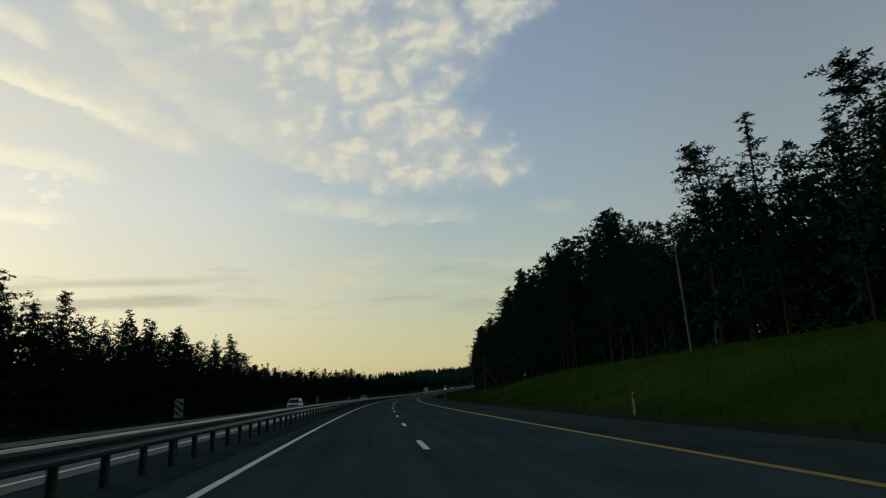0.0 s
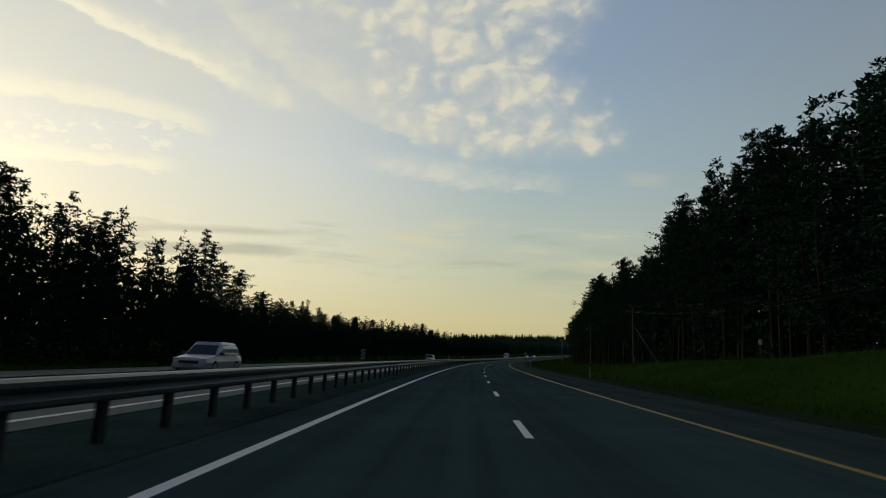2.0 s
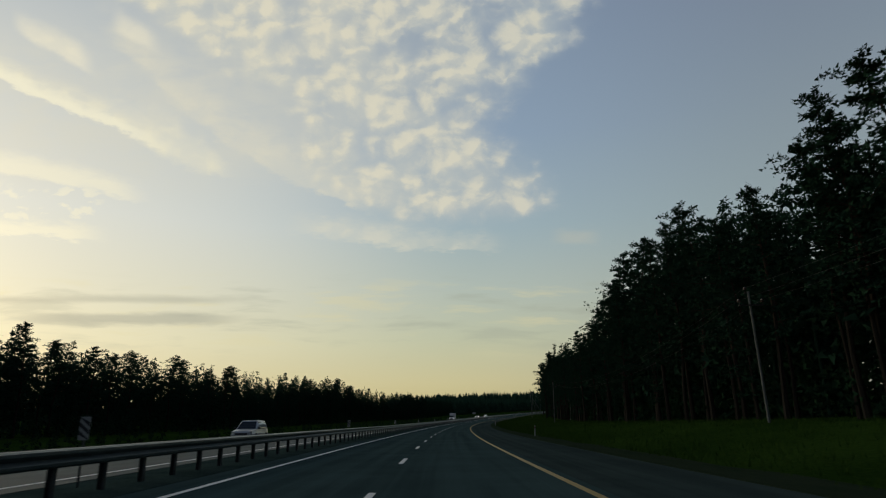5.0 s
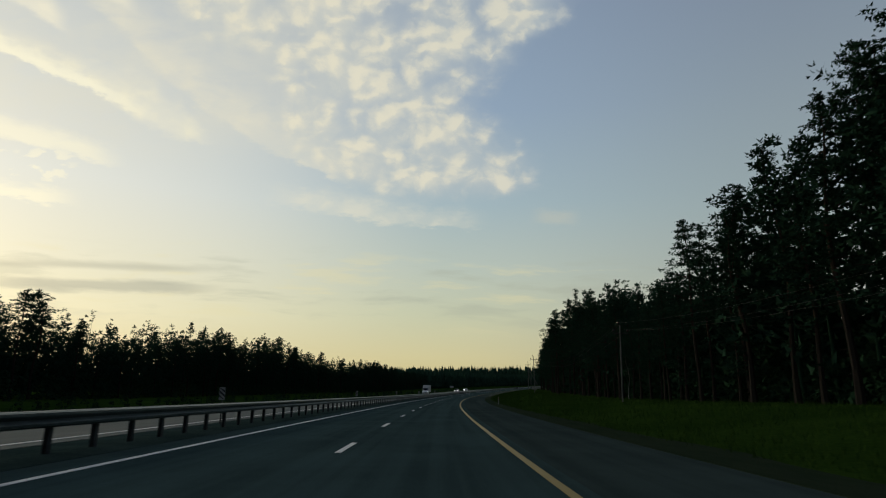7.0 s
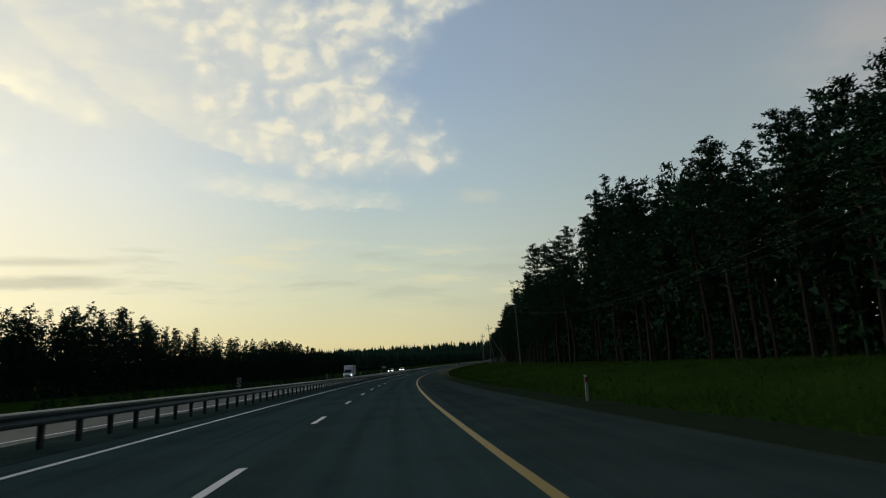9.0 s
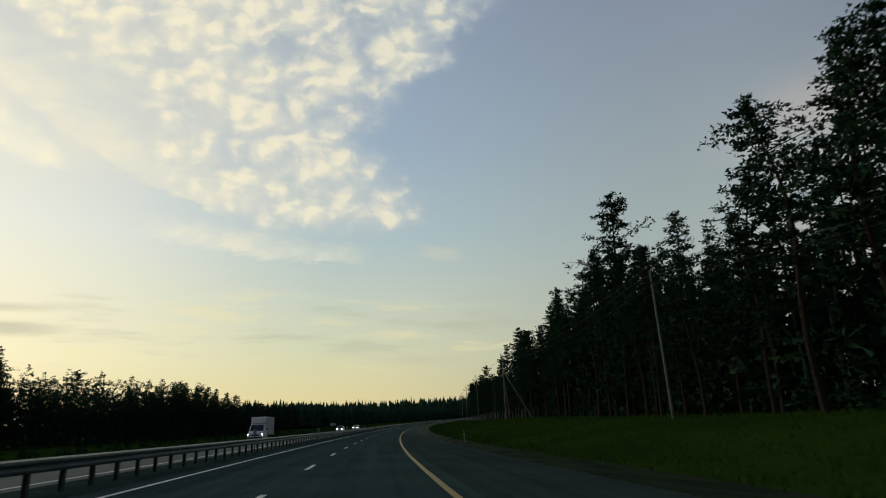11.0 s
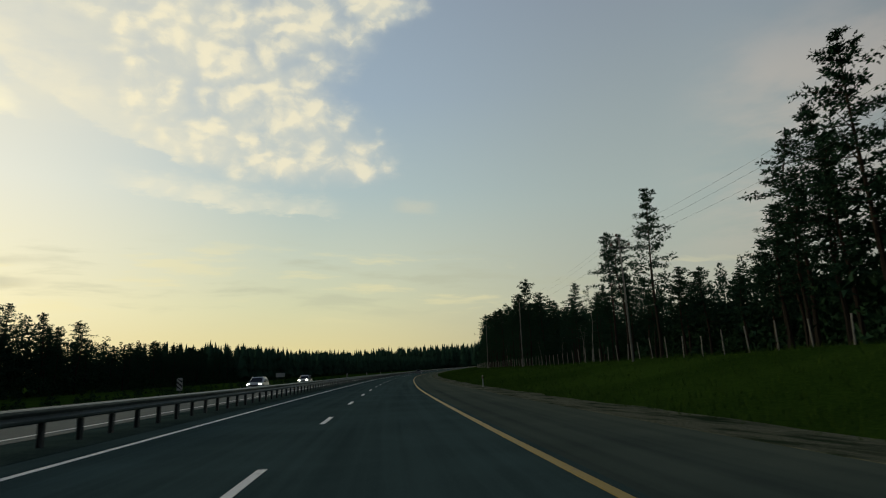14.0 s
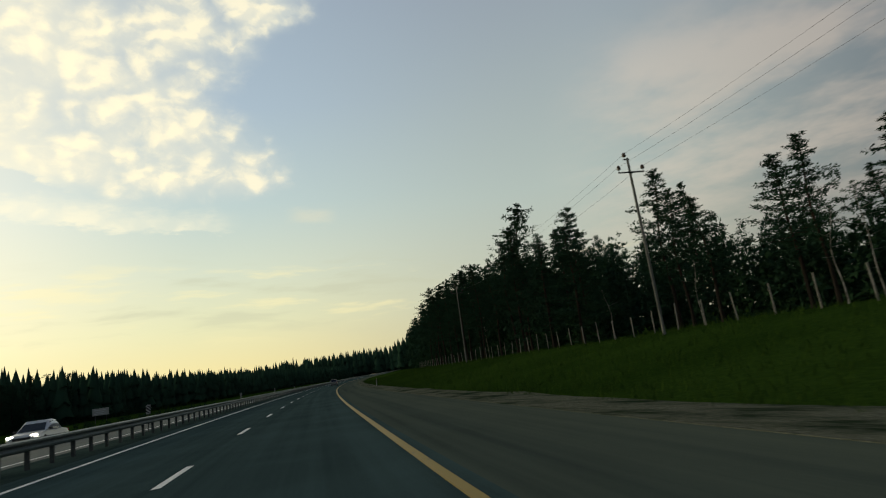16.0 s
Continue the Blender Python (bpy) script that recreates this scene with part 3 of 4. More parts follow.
tagged(part("posts_beyond", bm, POST, rail), kind="stuff")

# ---------------------------------------------------------------- small road furniture


def striped_marker():
    t = thing("hazard_marker", "upright plate with slanting black and white stripes behind guard rail", "road sign", "hazard markers")
    bm = bmesh.new()
    add_rod(bm, (0, 0, 0), (0, 0, 1.46), 0.026, sides=8)
    part("pole", bm, POST, t, "thin dark steel pole")
    bm = bmesh.new()
    add_box(bm, (0.22, 0.018, 0.48), (0, -0.04, 1.2), bevel=0.006)
    plate = part("plate", bm, SIGNWHITE, t, "white plate")
    for zc in (1.03, 1.20, 1.37):
        bm = bmesh.new()
        vs = [bm.verts.new((x, y, zc - x * 0.85 + dz)) for y in (-0.054, -0.049) for x, dz in ((-0.104, -0.045), (0.104, -0.045), (0.104, 0.045), (-0.104, 0.045))]
        for f in ((0, 1, 2, 3), (7, 6, 5, 4), (0, 4, 5, 1), (1, 5, 6, 2), (2, 6, 7, 3), (3, 7, 4, 0)):
            bm.faces.new([vs[i] for i in f])
        bmesh.ops.recalc_face_normals(bm, faces=bm.faces)
        for v in bm.verts:
            v.co.z = min(1.432, max(0.968, v.co.z))
        part("stripe", bm, SIGNBLACK, plate, "black stripe")
    return t


marker = striped_marker()
MARKS = [32 + 35.4 * i for i in range(18)]
for i, s in enumerate(MARKS):
    m = Matrix.Translation(spot(s, -2.55)) @ pose(0, 0, 0, 0, random.uniform(-2, 2), heading(s) + random.uniform(-8, 8))
    if i == 0:
        marker.matrix_basis = m
    else:
        copy_thing(marker, m)


def delineator():
    t = thing("delineator_post", "white plastic roadside post with a black band on the verge", "delineator", "delineators")
    bm = bmesh.new()
    add_box(bm, (0.10, 0.045, 0.86), (0, 0, 0.43), bevel=0.012, taper=(0.85, 1.0))
    p = part("body", bm, SIGNWHITE, t)
    bm = bmesh.new()
    add_box(bm, (0.104, 0.053, 0.15), (0, 0, 0.70), bevel=0.004)
    part("band", bm, SIGNBLACK, p, "black band")
    bm = bmesh.new()
    add_box(bm, (0.04, 0.006, 0.10), (0, -0.030, 0.70))
    part("reflector", bm, TAILLAMP, p, "red reflector")
    return t


deli = delineator()
for i, s in enumerate([38, 124.5, 213, 301.4, 388.8, 478.6, 566]):
    m = Matrix.Translation(spot(s, 12.45, 0.0)) @ pose(0, 0, 0, 0, random.uniform(-4, 4), heading(s))
    if i == 0:
        deli.matrix_basis = m
    else:
        copy_thing(deli, m)


def route_board(s, u):
    t = thing("road_sign", "pale rectangular sign board on two legs beyond the opposite carriageway", "road sign",
              m=Matrix.Translation(spot(s, u, ground_z(s, u))) @ pose(0, 0, 0, 0, 0, heading(s) + 6))
    for x in (-0.8, 0.8):
        bm = bmesh.new()
        add_rod(bm, (x, 0.05, 0), (x, 0.05, 2.6), 0.04)
        part("leg", bm, POST, t)
    bm = bmesh.new()
    add_box(bm, (2.4, 0.03, 1.1), (0, 0, 2.15), bevel=0.01)
    b = part("board", bm, SIGNWHITE, t)
    bm = bmesh.new()
    for z, w in ((2.42, 1.7), (2.12, 1.3), (1.85, 1.6)):
        add_box(bm, (w, 0.006, 0.11), (-0.1, -0.02, z))
    part("bars", bm, SIGNBACK, b, "rows of grey bars")


route_board(600, -30)



def notice_plate(s, u):
    g = ground_z(s, u)
    t = thing("notice_plate", "small white plate on a thin post at the forest edge", "sign", m=Matrix.Translation(spot(s, u, g)) @ pose(0, 0, 0, 0, 0, heading(s) + 12))
    bm = bmesh.new()
    add_rod(bm, (0, 0.03, -0.1), (0, 0.03, 1.75), 0.022, sides=8)
    part("post", bm, POST, t)
    bm = bmesh.new()
    add_box(bm, (0.32, 0.012, 0.46), (0, 0, 1.55), bevel=0.004)
    part("plate", bm, WHITE, t, "white painted plate")


notice_plate(127.5, 27.6)

# ---------------------------------------------------------------- overhead line

POLE_U = 23.6
POLES = [54, 157, 196, 282, 377, 435, 476.6, 520, 565.5]


def line_pole(s, struts=()):
    g = ground_z(s, POLE_U)
    tall = 7.7 if s < 300 else 9.3 if s < 400 else 9.6
    arm_z = tall - 0.85
    t = thing("utility_pole", "grey weathered utility pole with an iron crossarm and three insulators", "utility pole", "overhead line",
              m=Matrix.Translation(spot(s, POLE_U, g - 0.1)) @ pose(0, 0, 0, random.uniform(-1, 1), random.uniform(-1.2, 1.2), heading(s)))
    bm = bmesh.new()
    add_rod(bm, (0, 0, -0.4), (0, 0, tall), 0.088, 0.062, 10)
    part("shaft", bm, POLEWOOD, t)
    bm = bmesh.new()
    add_box(bm, (1.5, 0.07, 0.07), (0, -0.13, arm_z), bevel=0.008)
    add_box(bm, (0.26, 0.05, 0.10), (0, -0.10, arm_z))
    arm = part("crossarm", bm, DARKIRON, t, "dark iron crossarm")
    tops = []
    for x, z in ((-0.70, arm_z + 0.03), (0.70, arm_z + 0.03), (-0.16, tall - 0.05)):
        bm = bmesh.new()
        add_rod(bm, (x, -0.13 if z < tall - 0.4 else 0, z), (x, -0.13 if z < tall - 0.4 else 0, z + 0.2), 0.013, sides=6)
        add_turned(bm, [(0.02, 0.12), (0.105, 0.14), (0.115, 0.20), (0.07, 0.22), (0.095, 0.26), (0.09, 0.32), (0.03, 0.36)], 10, Matrix.Translation((x, -0.13 if z < tall - 0.4 else 0, z)))
        part("insulator", bm, PORCELAIN, arm, "dark glossy insulator")
        tops.append(Vector((x, -0.13 if z < tall - 0.4 else 0, z + 0.28)))
    bm = bmesh.new()
    add_box(bm, (0.34, 0.05, 0.05), (-0.08, 0, tall - 0.08))
    part("bracket", bm, DARKIRON, t, "dark iron bracket")
    for along, across_m in struts:
        bm = bmesh.new()
        add_rod(bm, (across_m, along, -0.5), (0, 0.12 if along > 0 else -0.12, tall - 2.2), 0.10, 0.08, 8)
        part("strut", bm, POLEWOOD, t)
    return [t.matrix_basis @ p for p in tops]


struts_at = {435: ((4.6, 1.4), (1.0, 4.6)), 157: ((0.6, 3.9),)}
ends = [line_pole(s, struts_at.get(s, ())) for s in POLES]
for a, b in zip(ends, ends[1:]):
    for p, q in zip(a, b):
        w = tagged(new("overhead_wire"), "thin slack grey overhead wire between utility poles", "wire", "overhead wires")
        cu = bpy.data.curves.new("overhead_wire", "CURVE")
        cu.dimensions, cu.bevel_depth, cu.bevel_resolution = "3D", 0.0045, 1
        sp = cu.splines.new("POLY")
        n = 16
        sp.points.add(n)
        sag = 0.00032 * (q - p).length ** 2
        for i in range(n + 1):
            f = i / n
            c = p.lerp(q, f)
            sp.points[i].co = (c.x, c.y, c.z - 4 * sag * f * (1 - f), 1)
        cu.materials.append(WIRE)
        ob = new("strand", cu)
        ob.parent = w

# a row of pale fence posts in front of the trees
fence = thing("fence", "row of thin pale concrete fence posts along the forest edge", "fence")
bm = bmesh.new()
add_box(bm, (0.06, 0.06, 1.5), (0, 0, 0.7), bevel=0.01, taper=(0.9, 0.9))
fence_post = mesh_of("post", bm, CONCRETE)
for i in range(82):
    s = 423 + 2.55 * i
    u = 25.6 + 0.5 * math.sin(s * 0.05)
    o = part("post", fence_post, None, fence)
    o.matrix_basis = Matrix.Translation(spot(s, u, ground_z(s, u))) @ pose(0, 0, 0, random.uniform(-3, 3), random.uniform(-4, 4), heading(s)) @ Matrix.Diagonal((1, 1, random.uniform(0.88, 1.06), 1))

# ---------------------------------------------------------------- trees

rng = np.random.default_rng(7)


def blades(centres, radius, count, length, width, flat=0.6):
    """Many small three-cornered sprays about each centre: vertices and faces."""
    c = np.repeat(centres, count, axis=0)
    r = np.repeat(np.broadcast_to(radius, (len(centres),)), count)
    n = len(c)
    d = rng.normal(size=(n, 3)) * (1, 1, flat)
    d /= np.linalg.norm(d, axis=1)[:, None] + 1e-9
    base = c + d * (r * rng.uniform(0.0, 0.75, n))[:, None]
    tip = d + rng.normal(size=(n, 3)) * 0.55 + (0, 0, 0.25)
    tip /= np.linalg.norm(tip, axis=1)[:, None]
    side = np.cross(tip, rng.normal(size=(n, 3)))
    side /= np.linalg.norm(side, axis=1)[:, None] + 1e-9
    fine = np.clip(r / 0.6, 0.45, 1.0)
    ln = (length * fine * rng.uniform(0.6, 1.25, n))[:, None]
    wd = (width * fine * rng.uniform(0.6, 1.3, n))[:, None]
    v = np.stack([base - side * wd, base + side * wd, base + tip * ln], axis=1).reshape(-1, 3)
    return v, np.arange(len(v)).reshape(-1, 3)


def raw_mesh(name, v, f, mat):
    me = bpy.data.meshes.new(name)
    me.vertices.add(len(v))
    me.vertices.foreach_set("co", np.asarray(v, np.float32).ravel())
    me.loops.add(len(f) * 3)
    me.loops.foreach_set("vertex_index", np.asarray(f, np.int32).ravel())
    me.polygons.add(len(f))
    me.polygons.foreach_set("loop_start", np.arange(0, len(f) * 3, 3, dtype=np.int32))
    me.update(calc_edges=True)
    me.materials.append(mat)
    return me


def limbs_of(height, low, reach, count, shape, droop):
    """Limbs as (root height, tip) pairs: longest at a third of the crown, short at the top."""
    out = []
    for i in range(count):
        f = (i + rng.uniform(0, 0.9)) / count
        z = low + (height - low) * f ** 0.9
        r = reach * shape(f) * rng.uniform(0.42, 1.18)
        a = i * 2.4 + rng.uniform(-0.7, 0.7)
        out.append((z, np.array([r * math.cos(a), r * math.sin(a), z + r * rng.uniform(-0.10, 0.55) - droop * r])))
    return out


def make_tree(name, label, height, low, reach, count, shape, clumps, per, size, leaf, bark_mat, droop=0.0, girth=0.19, lean=0.3, group="pines at the forest edge", dead=4):
    t = thing(name, label, "tree", group)
    bm = bmesh.new()
    n = 9
    off = [(lean * math.sin(i * 0.7 + count) * i / n, lean * math.cos(i * 0.9 + count) * i / n * 0.6, height * 0.985 * i / n) for i in range(n + 1)]
    for i in range(n):
        r0, r1 = (girth * (1 - 0.9 * j / n) + 0.015 for j in (i, i + 1))
        if i == 0:
            r0 *= 1.25
        add_rod(bm, off[i], off[i + 1], r0, r1, 6)
    limbs = limbs_of(height, low, reach, count, shape, droop)

    def stem(z):
        f = min(n - 1e-6, max(0.0, z / (height * 0.985) * n))
        i = int(f)
        return np.array(off[i]) * (1 - f + i) + np.array(off[i + 1]) * (f - i)

    for z, tip in limbs[::2]:
        add_rod(bm, stem(z), stem(z) * (1, 1, 0) + tip, 0.05, 0.015, 4)
    for _ in range(dead):
        z, a, r = rng.uniform(0.3, 0.95) * low, rng.uniform(0, 6.3), rng.uniform(0.5, 1.3)
        p = stem(z)
        add_rod(bm, p, p + np.array((r * math.cos(a), r * math.sin(a), r * rng.uniform(-0.2, 0.3))), 0.03, 0.008, 4)
    part("trunk", bm, bark_mat, t)
    cs, rs = [], []
    for z, tip in limbs:
        p = stem(z)
        reach_now = np.hypot(tip[0], tip[1])
        for j in range(clumps):
            f = 0.16 + 0.88 * (j + rng.uniform(0, 0.8)) / clumps
            q = p * (1 - f) + (p * (1, 1, 0) + tip) * f + rng.normal(size=3) * (0.22, 0.22, 0.09) * (0.4 + 0.3 * reach_now)
            cs.append(q)
            rs.append(size * rng.uniform(0.6, 1.25) * (0.34 + 0.60 * min(1.0, reach_now / 2.2)))
    for f in (0.90, 0.93, 0.955, 0.975, 0.99, 1.0):
        cs.append(stem(height * f) + rng.normal(size=3) * 0.07)
        rs.append(size * (0.72 - 4.5 * (f - 0.90)))
    v, f = blades(np.array(cs), np.array(rs), per, 0.30, 0.10, 0.50)
    part("crown", raw_mesh("crown", v, f, leaf), None, t)
    t["tall"] = height
    return t


def pine_shape(f):
    return (0.62 + 1.5 * f) if f < 0.25 else max(0.05, 1.03 * (1.0 - (f - 0.25) / 0.77) ** 0.74)


def cone_shape(f):
    return max(0.10, 1.0 - f) ** 0.8


def round_shape(f):
    return max(0.12, math.sin(math.pi * (0.20 + 0.76 * f)))


PINE_LABEL = "tall dark scots pine with ragged crown and bare lower trunk"
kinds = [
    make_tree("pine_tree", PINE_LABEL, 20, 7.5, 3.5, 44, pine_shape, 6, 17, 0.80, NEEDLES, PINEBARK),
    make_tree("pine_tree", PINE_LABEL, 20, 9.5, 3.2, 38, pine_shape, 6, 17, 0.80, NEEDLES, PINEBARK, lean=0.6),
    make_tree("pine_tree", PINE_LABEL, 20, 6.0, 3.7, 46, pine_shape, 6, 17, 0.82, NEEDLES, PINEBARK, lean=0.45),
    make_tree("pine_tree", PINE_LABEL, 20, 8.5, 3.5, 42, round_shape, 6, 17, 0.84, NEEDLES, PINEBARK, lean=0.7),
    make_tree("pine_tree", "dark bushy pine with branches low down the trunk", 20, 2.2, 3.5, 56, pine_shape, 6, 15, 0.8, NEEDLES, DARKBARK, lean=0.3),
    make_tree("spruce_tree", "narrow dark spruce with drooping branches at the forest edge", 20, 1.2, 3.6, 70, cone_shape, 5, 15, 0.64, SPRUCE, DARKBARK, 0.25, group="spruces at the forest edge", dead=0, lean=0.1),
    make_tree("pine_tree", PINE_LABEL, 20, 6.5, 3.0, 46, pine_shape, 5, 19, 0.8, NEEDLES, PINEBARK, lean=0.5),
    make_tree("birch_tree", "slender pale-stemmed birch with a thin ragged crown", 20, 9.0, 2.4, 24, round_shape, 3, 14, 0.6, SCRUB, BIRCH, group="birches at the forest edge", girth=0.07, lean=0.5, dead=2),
]
used = set()


def plant(kind, s, u, top, turn=None, wide=None):
    """Stands a tree so that its tip reaches top metres over the road's level there."""
    g = ground_z(s, u)
    src = kinds[kind]
    k_h = max(0.12, (top - g) / src["tall"])
    k_w = wide if wide else 0.72 * k_h + 0.36 * random.uniform(0.8, 1.2)
    m = Matrix.Translation(spot(s, u, g - 0.15)) @ pose(0, 0, 0, *((0, 0, turn) if turn is not None else (random.uniform(-1.5, 1.5), random.uniform(-1.5, 1.5), random.uniform(0, 360)))) @ Matrix.Diagonal((k_w, k_w, k_h, 1))
    if kind in used:
        return copy_thing(src, m)
    used.add(kind)
    src.matrix_basis = m
    return src


# places along the road and the height of the tree tops there
RIGHT_CAP = [(-40, 21), (20, 20), (42, 19), (50, 17), (58, 22), (61, 21), (66, 18), (71, 18), (76, 20.5), (80, 18), (84, 20), (88, 25.5), (92, 25), (99, 25), (106, 23), (112, 26), (120, 25), (127, 27), (140, 26), (165, 26), (170, 24), (178, 22.8), (186, 21.5), (196, 24), (202, 21), (212, 21), (222, 24.3), (235, 24), (253, 25.5), (262, 21), (268, 22.0), (275, 20.8), (279, 17.6), (283, 15.6), (290, 15.0), (296, 15), (302, 17.3),
             (307, 15), (313, 18.5), (318, 17.5), (323, 19.8), (328, 16.5), (336, 20), (348, 23.8), (366, 23), (378, 19.5), (382, 19), (387, 14.3), (392, 16), (395, 19.5), (399, 25), (403, 26.5), (407, 22), (411, 18.5), (416, 19), (420, 21.5), (426, 20), (430, 19.5), (433, 15.5), (437, 19.3), (445, 20), (454, 19), (459, 17), (464, 14), (472, 12), (480, 10.4), (486, 10.0), (492, 11.0), (497, 10.6), (506, 10.6), (516, 11.0), (534, 11.5), (543, 14.5), (554, 17.5), (600, 18.5), (700, 19), (800, 20)]
RIGHT_S, RIGHT_TOP = zip(*RIGHT_CAP)
LEFT_S = [-40, 60, 82, 95, 103, 118, 132, 144, 152, 165, 185, 205, 222, 250, 300, 312, 330, 345, 362, 378, 400, 430, 450, 480, 525, 545, 570, 600, 650, 800]
LEFT_TOP = [15, 15, 14.5, 11, 13, 15, 13, 15.5, 13, 11, 9.5, 11, 13.5, 12.5, 13.5, 10.5, 12, 13, 16, 14, 17, 15.5, 12, 12.5, 14.5, 11.5, 10.5, 11, 12.5, 15]
LEFT_U_S, LEFT_U = [-60, 155, 220, 360, 425, 470, 530, 620, 800], [-31, -31, -43, -50, -52, -44, -48, -58, -58]
MIX = [0, 4, 2, 3, 6, 4, 2, 4, 0, 4, 2, 3, 6, 2]

# trees that stand out by themselves
for kind, s, u, top in ((2, 492, 32.6, 19.6), (1, 502.3, 33.0, 16.9), (1, 464.2, 31.5, 21.0), (1, 467.2, 31.7, 20.2), (0, 460.4, 31.0, 19.3), (0, 505.5, 32.8, 20.2), (3, 564.5, 32.5, 20.4), (1, 557, 37.2, 18.75), (6, 546.5, 45, 16.5), (2, 471, 32.5, 13.0), (0, 317, 33.4, 19.7), (5, 348.5, 30.8, 23.2),
                        (3, 391.5, 29.5, 17.2), (6, 394.5, 29.5, 19.4), (0, 91.7, 33.1, 27.0), (2, 111.6, 30.6, 25.0), (6, 137.6, 28.4, 23.2), (1, 158, 33, 26.0), (2, 223, 31.1, 23.4), (0, 246, 29.2, 23.6),
                        (4, 142.9, -30.8, 15.6), (0, 133.1, -37.0, 17.3), (4, 100.2, -31.0, 13.3), (5, 217.7, -42.5, 12.6), (0, 362.4, -50.4, 17.0), (1, 414, -52.6, 17.2), (3, 412, -58, 19.0), (0, 350.5, 31.5, 22), (3, 402.5, 31.5, 26.5), (1, 553, 33.0, 18.2), (6, 443.1, 28.2, 17.3), (0, 436.2, 30.3, 18.0), (2, 419.2, 29.4, 20.5)):
    plant(kind, s, u, top, 97.0 * kind + s % 7 * 50, 0.92 if 455 < s < 510 else None)
# pointed heads that rise over the skyline of the wood
for kind, s, u, top in ((6, 57, 30, 21.4), (5, 54, 30.4, 18.9), (0, 76, 30.2, 20.2), (6, 86, 30, 24.6), (0, 127, 30, 26.4), (1, 143, 30.3, 25.2), (6, 152, 30.2, 23.8), (0, 195, 30, 22.9), (6, 198.5, 30.4, 22.6), (1, 205, 30.2, 20.9), (6, 221, 30.3, 23.2), (0, 252, 30.2, 25.0),
                        (1, 276, 30.2, 22.0), (6, 271, 30.3, 23.0), (0, 284, 30.2, 16.2), (6, 290, 30.1, 15.4), (6, 301, 30, 16.0), (1, 318, 30, 18.9), (6, 313, 30.3, 17.4), (0, 338, 30.2, 19.6), (1, 172, 30, 24.4), (6, 180.5, 30.3, 21.9), (0, 323, 30.2, 19.0), (6, 381, 30.4, 18.4), (1, 406, 30.2, 25.9), (6, 422, 30.3, 20.8), (0, 428, 30.2, 19.9), (6, 425, 30.4, 20.6), (1, 437, 30.2, 19.2), (6, 448, 30.4, 19.8), (0, 549.0, 33.0, 17.6)):
    plant(kind, s, u, top, 61.0 * kind + s % 9 * 40, 0.88)
for s, u, top in ((508, 30.5, 11.5), (514, 31, 12.5), (517, 32, 12.0), (538, 30, 10), (577, 29.5, 14), (528, 31.5, 10.5), (300, 29, 12), (452, 29, 13), (62, 30, 15)):
    plant(7, s, u, top)



def rise(top, u, u_ref, share=1.0):
    """A tree farther back reaches the same skyline when it is taller."""
    return 1.25 + (top - 1.25) * (1 + share * ((abs(u) - 5.5) / (abs(u_ref) - 5.5) - 1))


# the front of the wood on the right
s = 14.0
while s < 640:
    cap = float(np.interp(s, RIGHT_S, RIGHT_TOP))
    u = (36.5 if 466 < s < 542 else 29.5) + random.uniform(-1.6, 1.9)
    plant(random.choice(MIX), s + random.uniform(-1.2, 1.2), u, rise(cap * (random.uniform(0.84, 1.14) if 505 < s < 590 else random.uniform(0.91, 1.08)), u, 31))
    s += 4.0
# the front of the wood beyond the opposite carriageway
s = 62.0
while s < 640:
    cap = float(np.interp(s, LEFT_S, LEFT_TOP))
    u0 = float(np.interp(s, LEFT_U_S, LEFT_U))
    plant(random.choice((0, 2, 3, 4, 4, 2, 6, 4, 3, 2)), s + random.uniform(-1.5, 1.5), u0 + random.uniform(-1.8, 1.8), cap * random.uniform(0.93, 1.08))
    s += 4.6


def woods(name, label, places, mat, scrub=False, clumps=17, per=6, grain=1.0):
    """Trees or scrub that nobody could count, as one mesh: rows of (s, u, top)."""
    cs, rs = [], []
    vs, fs, base = [], [], 0
    for s, u, top in places:
        g = ground_z(s, u)
        p = np.array(spot(s, u, g))
        h = max(0.8, top - g)
        n = clumps
        low = 0.03 if scrub else rng.uniform(0.06, 0.22)
        f = np.sort(rng.uniform(0, 1, n)) ** 0.9
        z = low + (1 - low) * f
        a = np.arange(n) * 2.4 + rng.uniform(-0.8, 0.8, n)
        r = (0.34 if scrub else 0.25) * h * ((1.02 - f) ** 0.8) * rng.uniform(0.25, 1.1, n) + 0.05
        cs.append(p + np.stack([r * np.cos(a), r * np.sin(a), z * h], -1))
        rs.append((0.17 if scrub else 0.075) * h * rng.uniform(0.7, 1.2, n) * (1.25 - (0.5 if scrub else 0.95) * f))
        if not scrub:
            w = 0.010 * h + 0.03
            corners = np.array([(-w, -w, 0), (w, -w, 0), (0, w, 0), (0, 0, 0.97 * h)]) + p
            vs.append(corners)
            fs.append(np.array([(0, 1, 3), (1, 2, 3), (2, 0, 3)]) + base)
            base += 4
    cs, rs = np.concatenate(cs), np.concatenate(rs)
    v, f = blades(cs, np.full(len(cs), 1.0), per, 0.95, 0.30)
    k_r = np.repeat(rs, per * 3)[:, None]
    mid = np.repeat(cs, per * 3, axis=0)
    v = mid + (v - mid) * np.clip(k_r, 0.16, 0.55 if scrub else 0.85) * grain
    if vs:
        f = np.concatenate([f, np.concatenate(fs) + len(v)])
        v = np.concatenate([v, np.concatenate(vs)])
    return tagged(new(name, raw_mesh(name, v, f, mat)), label, "woods", kind="stuff")


def cap_of(s, side):
    return float(np.interp(s, RIGHT_S, RIGHT_TOP)) if side > 0 else float(np.interp(s, LEFT_S, LEFT_TOP))


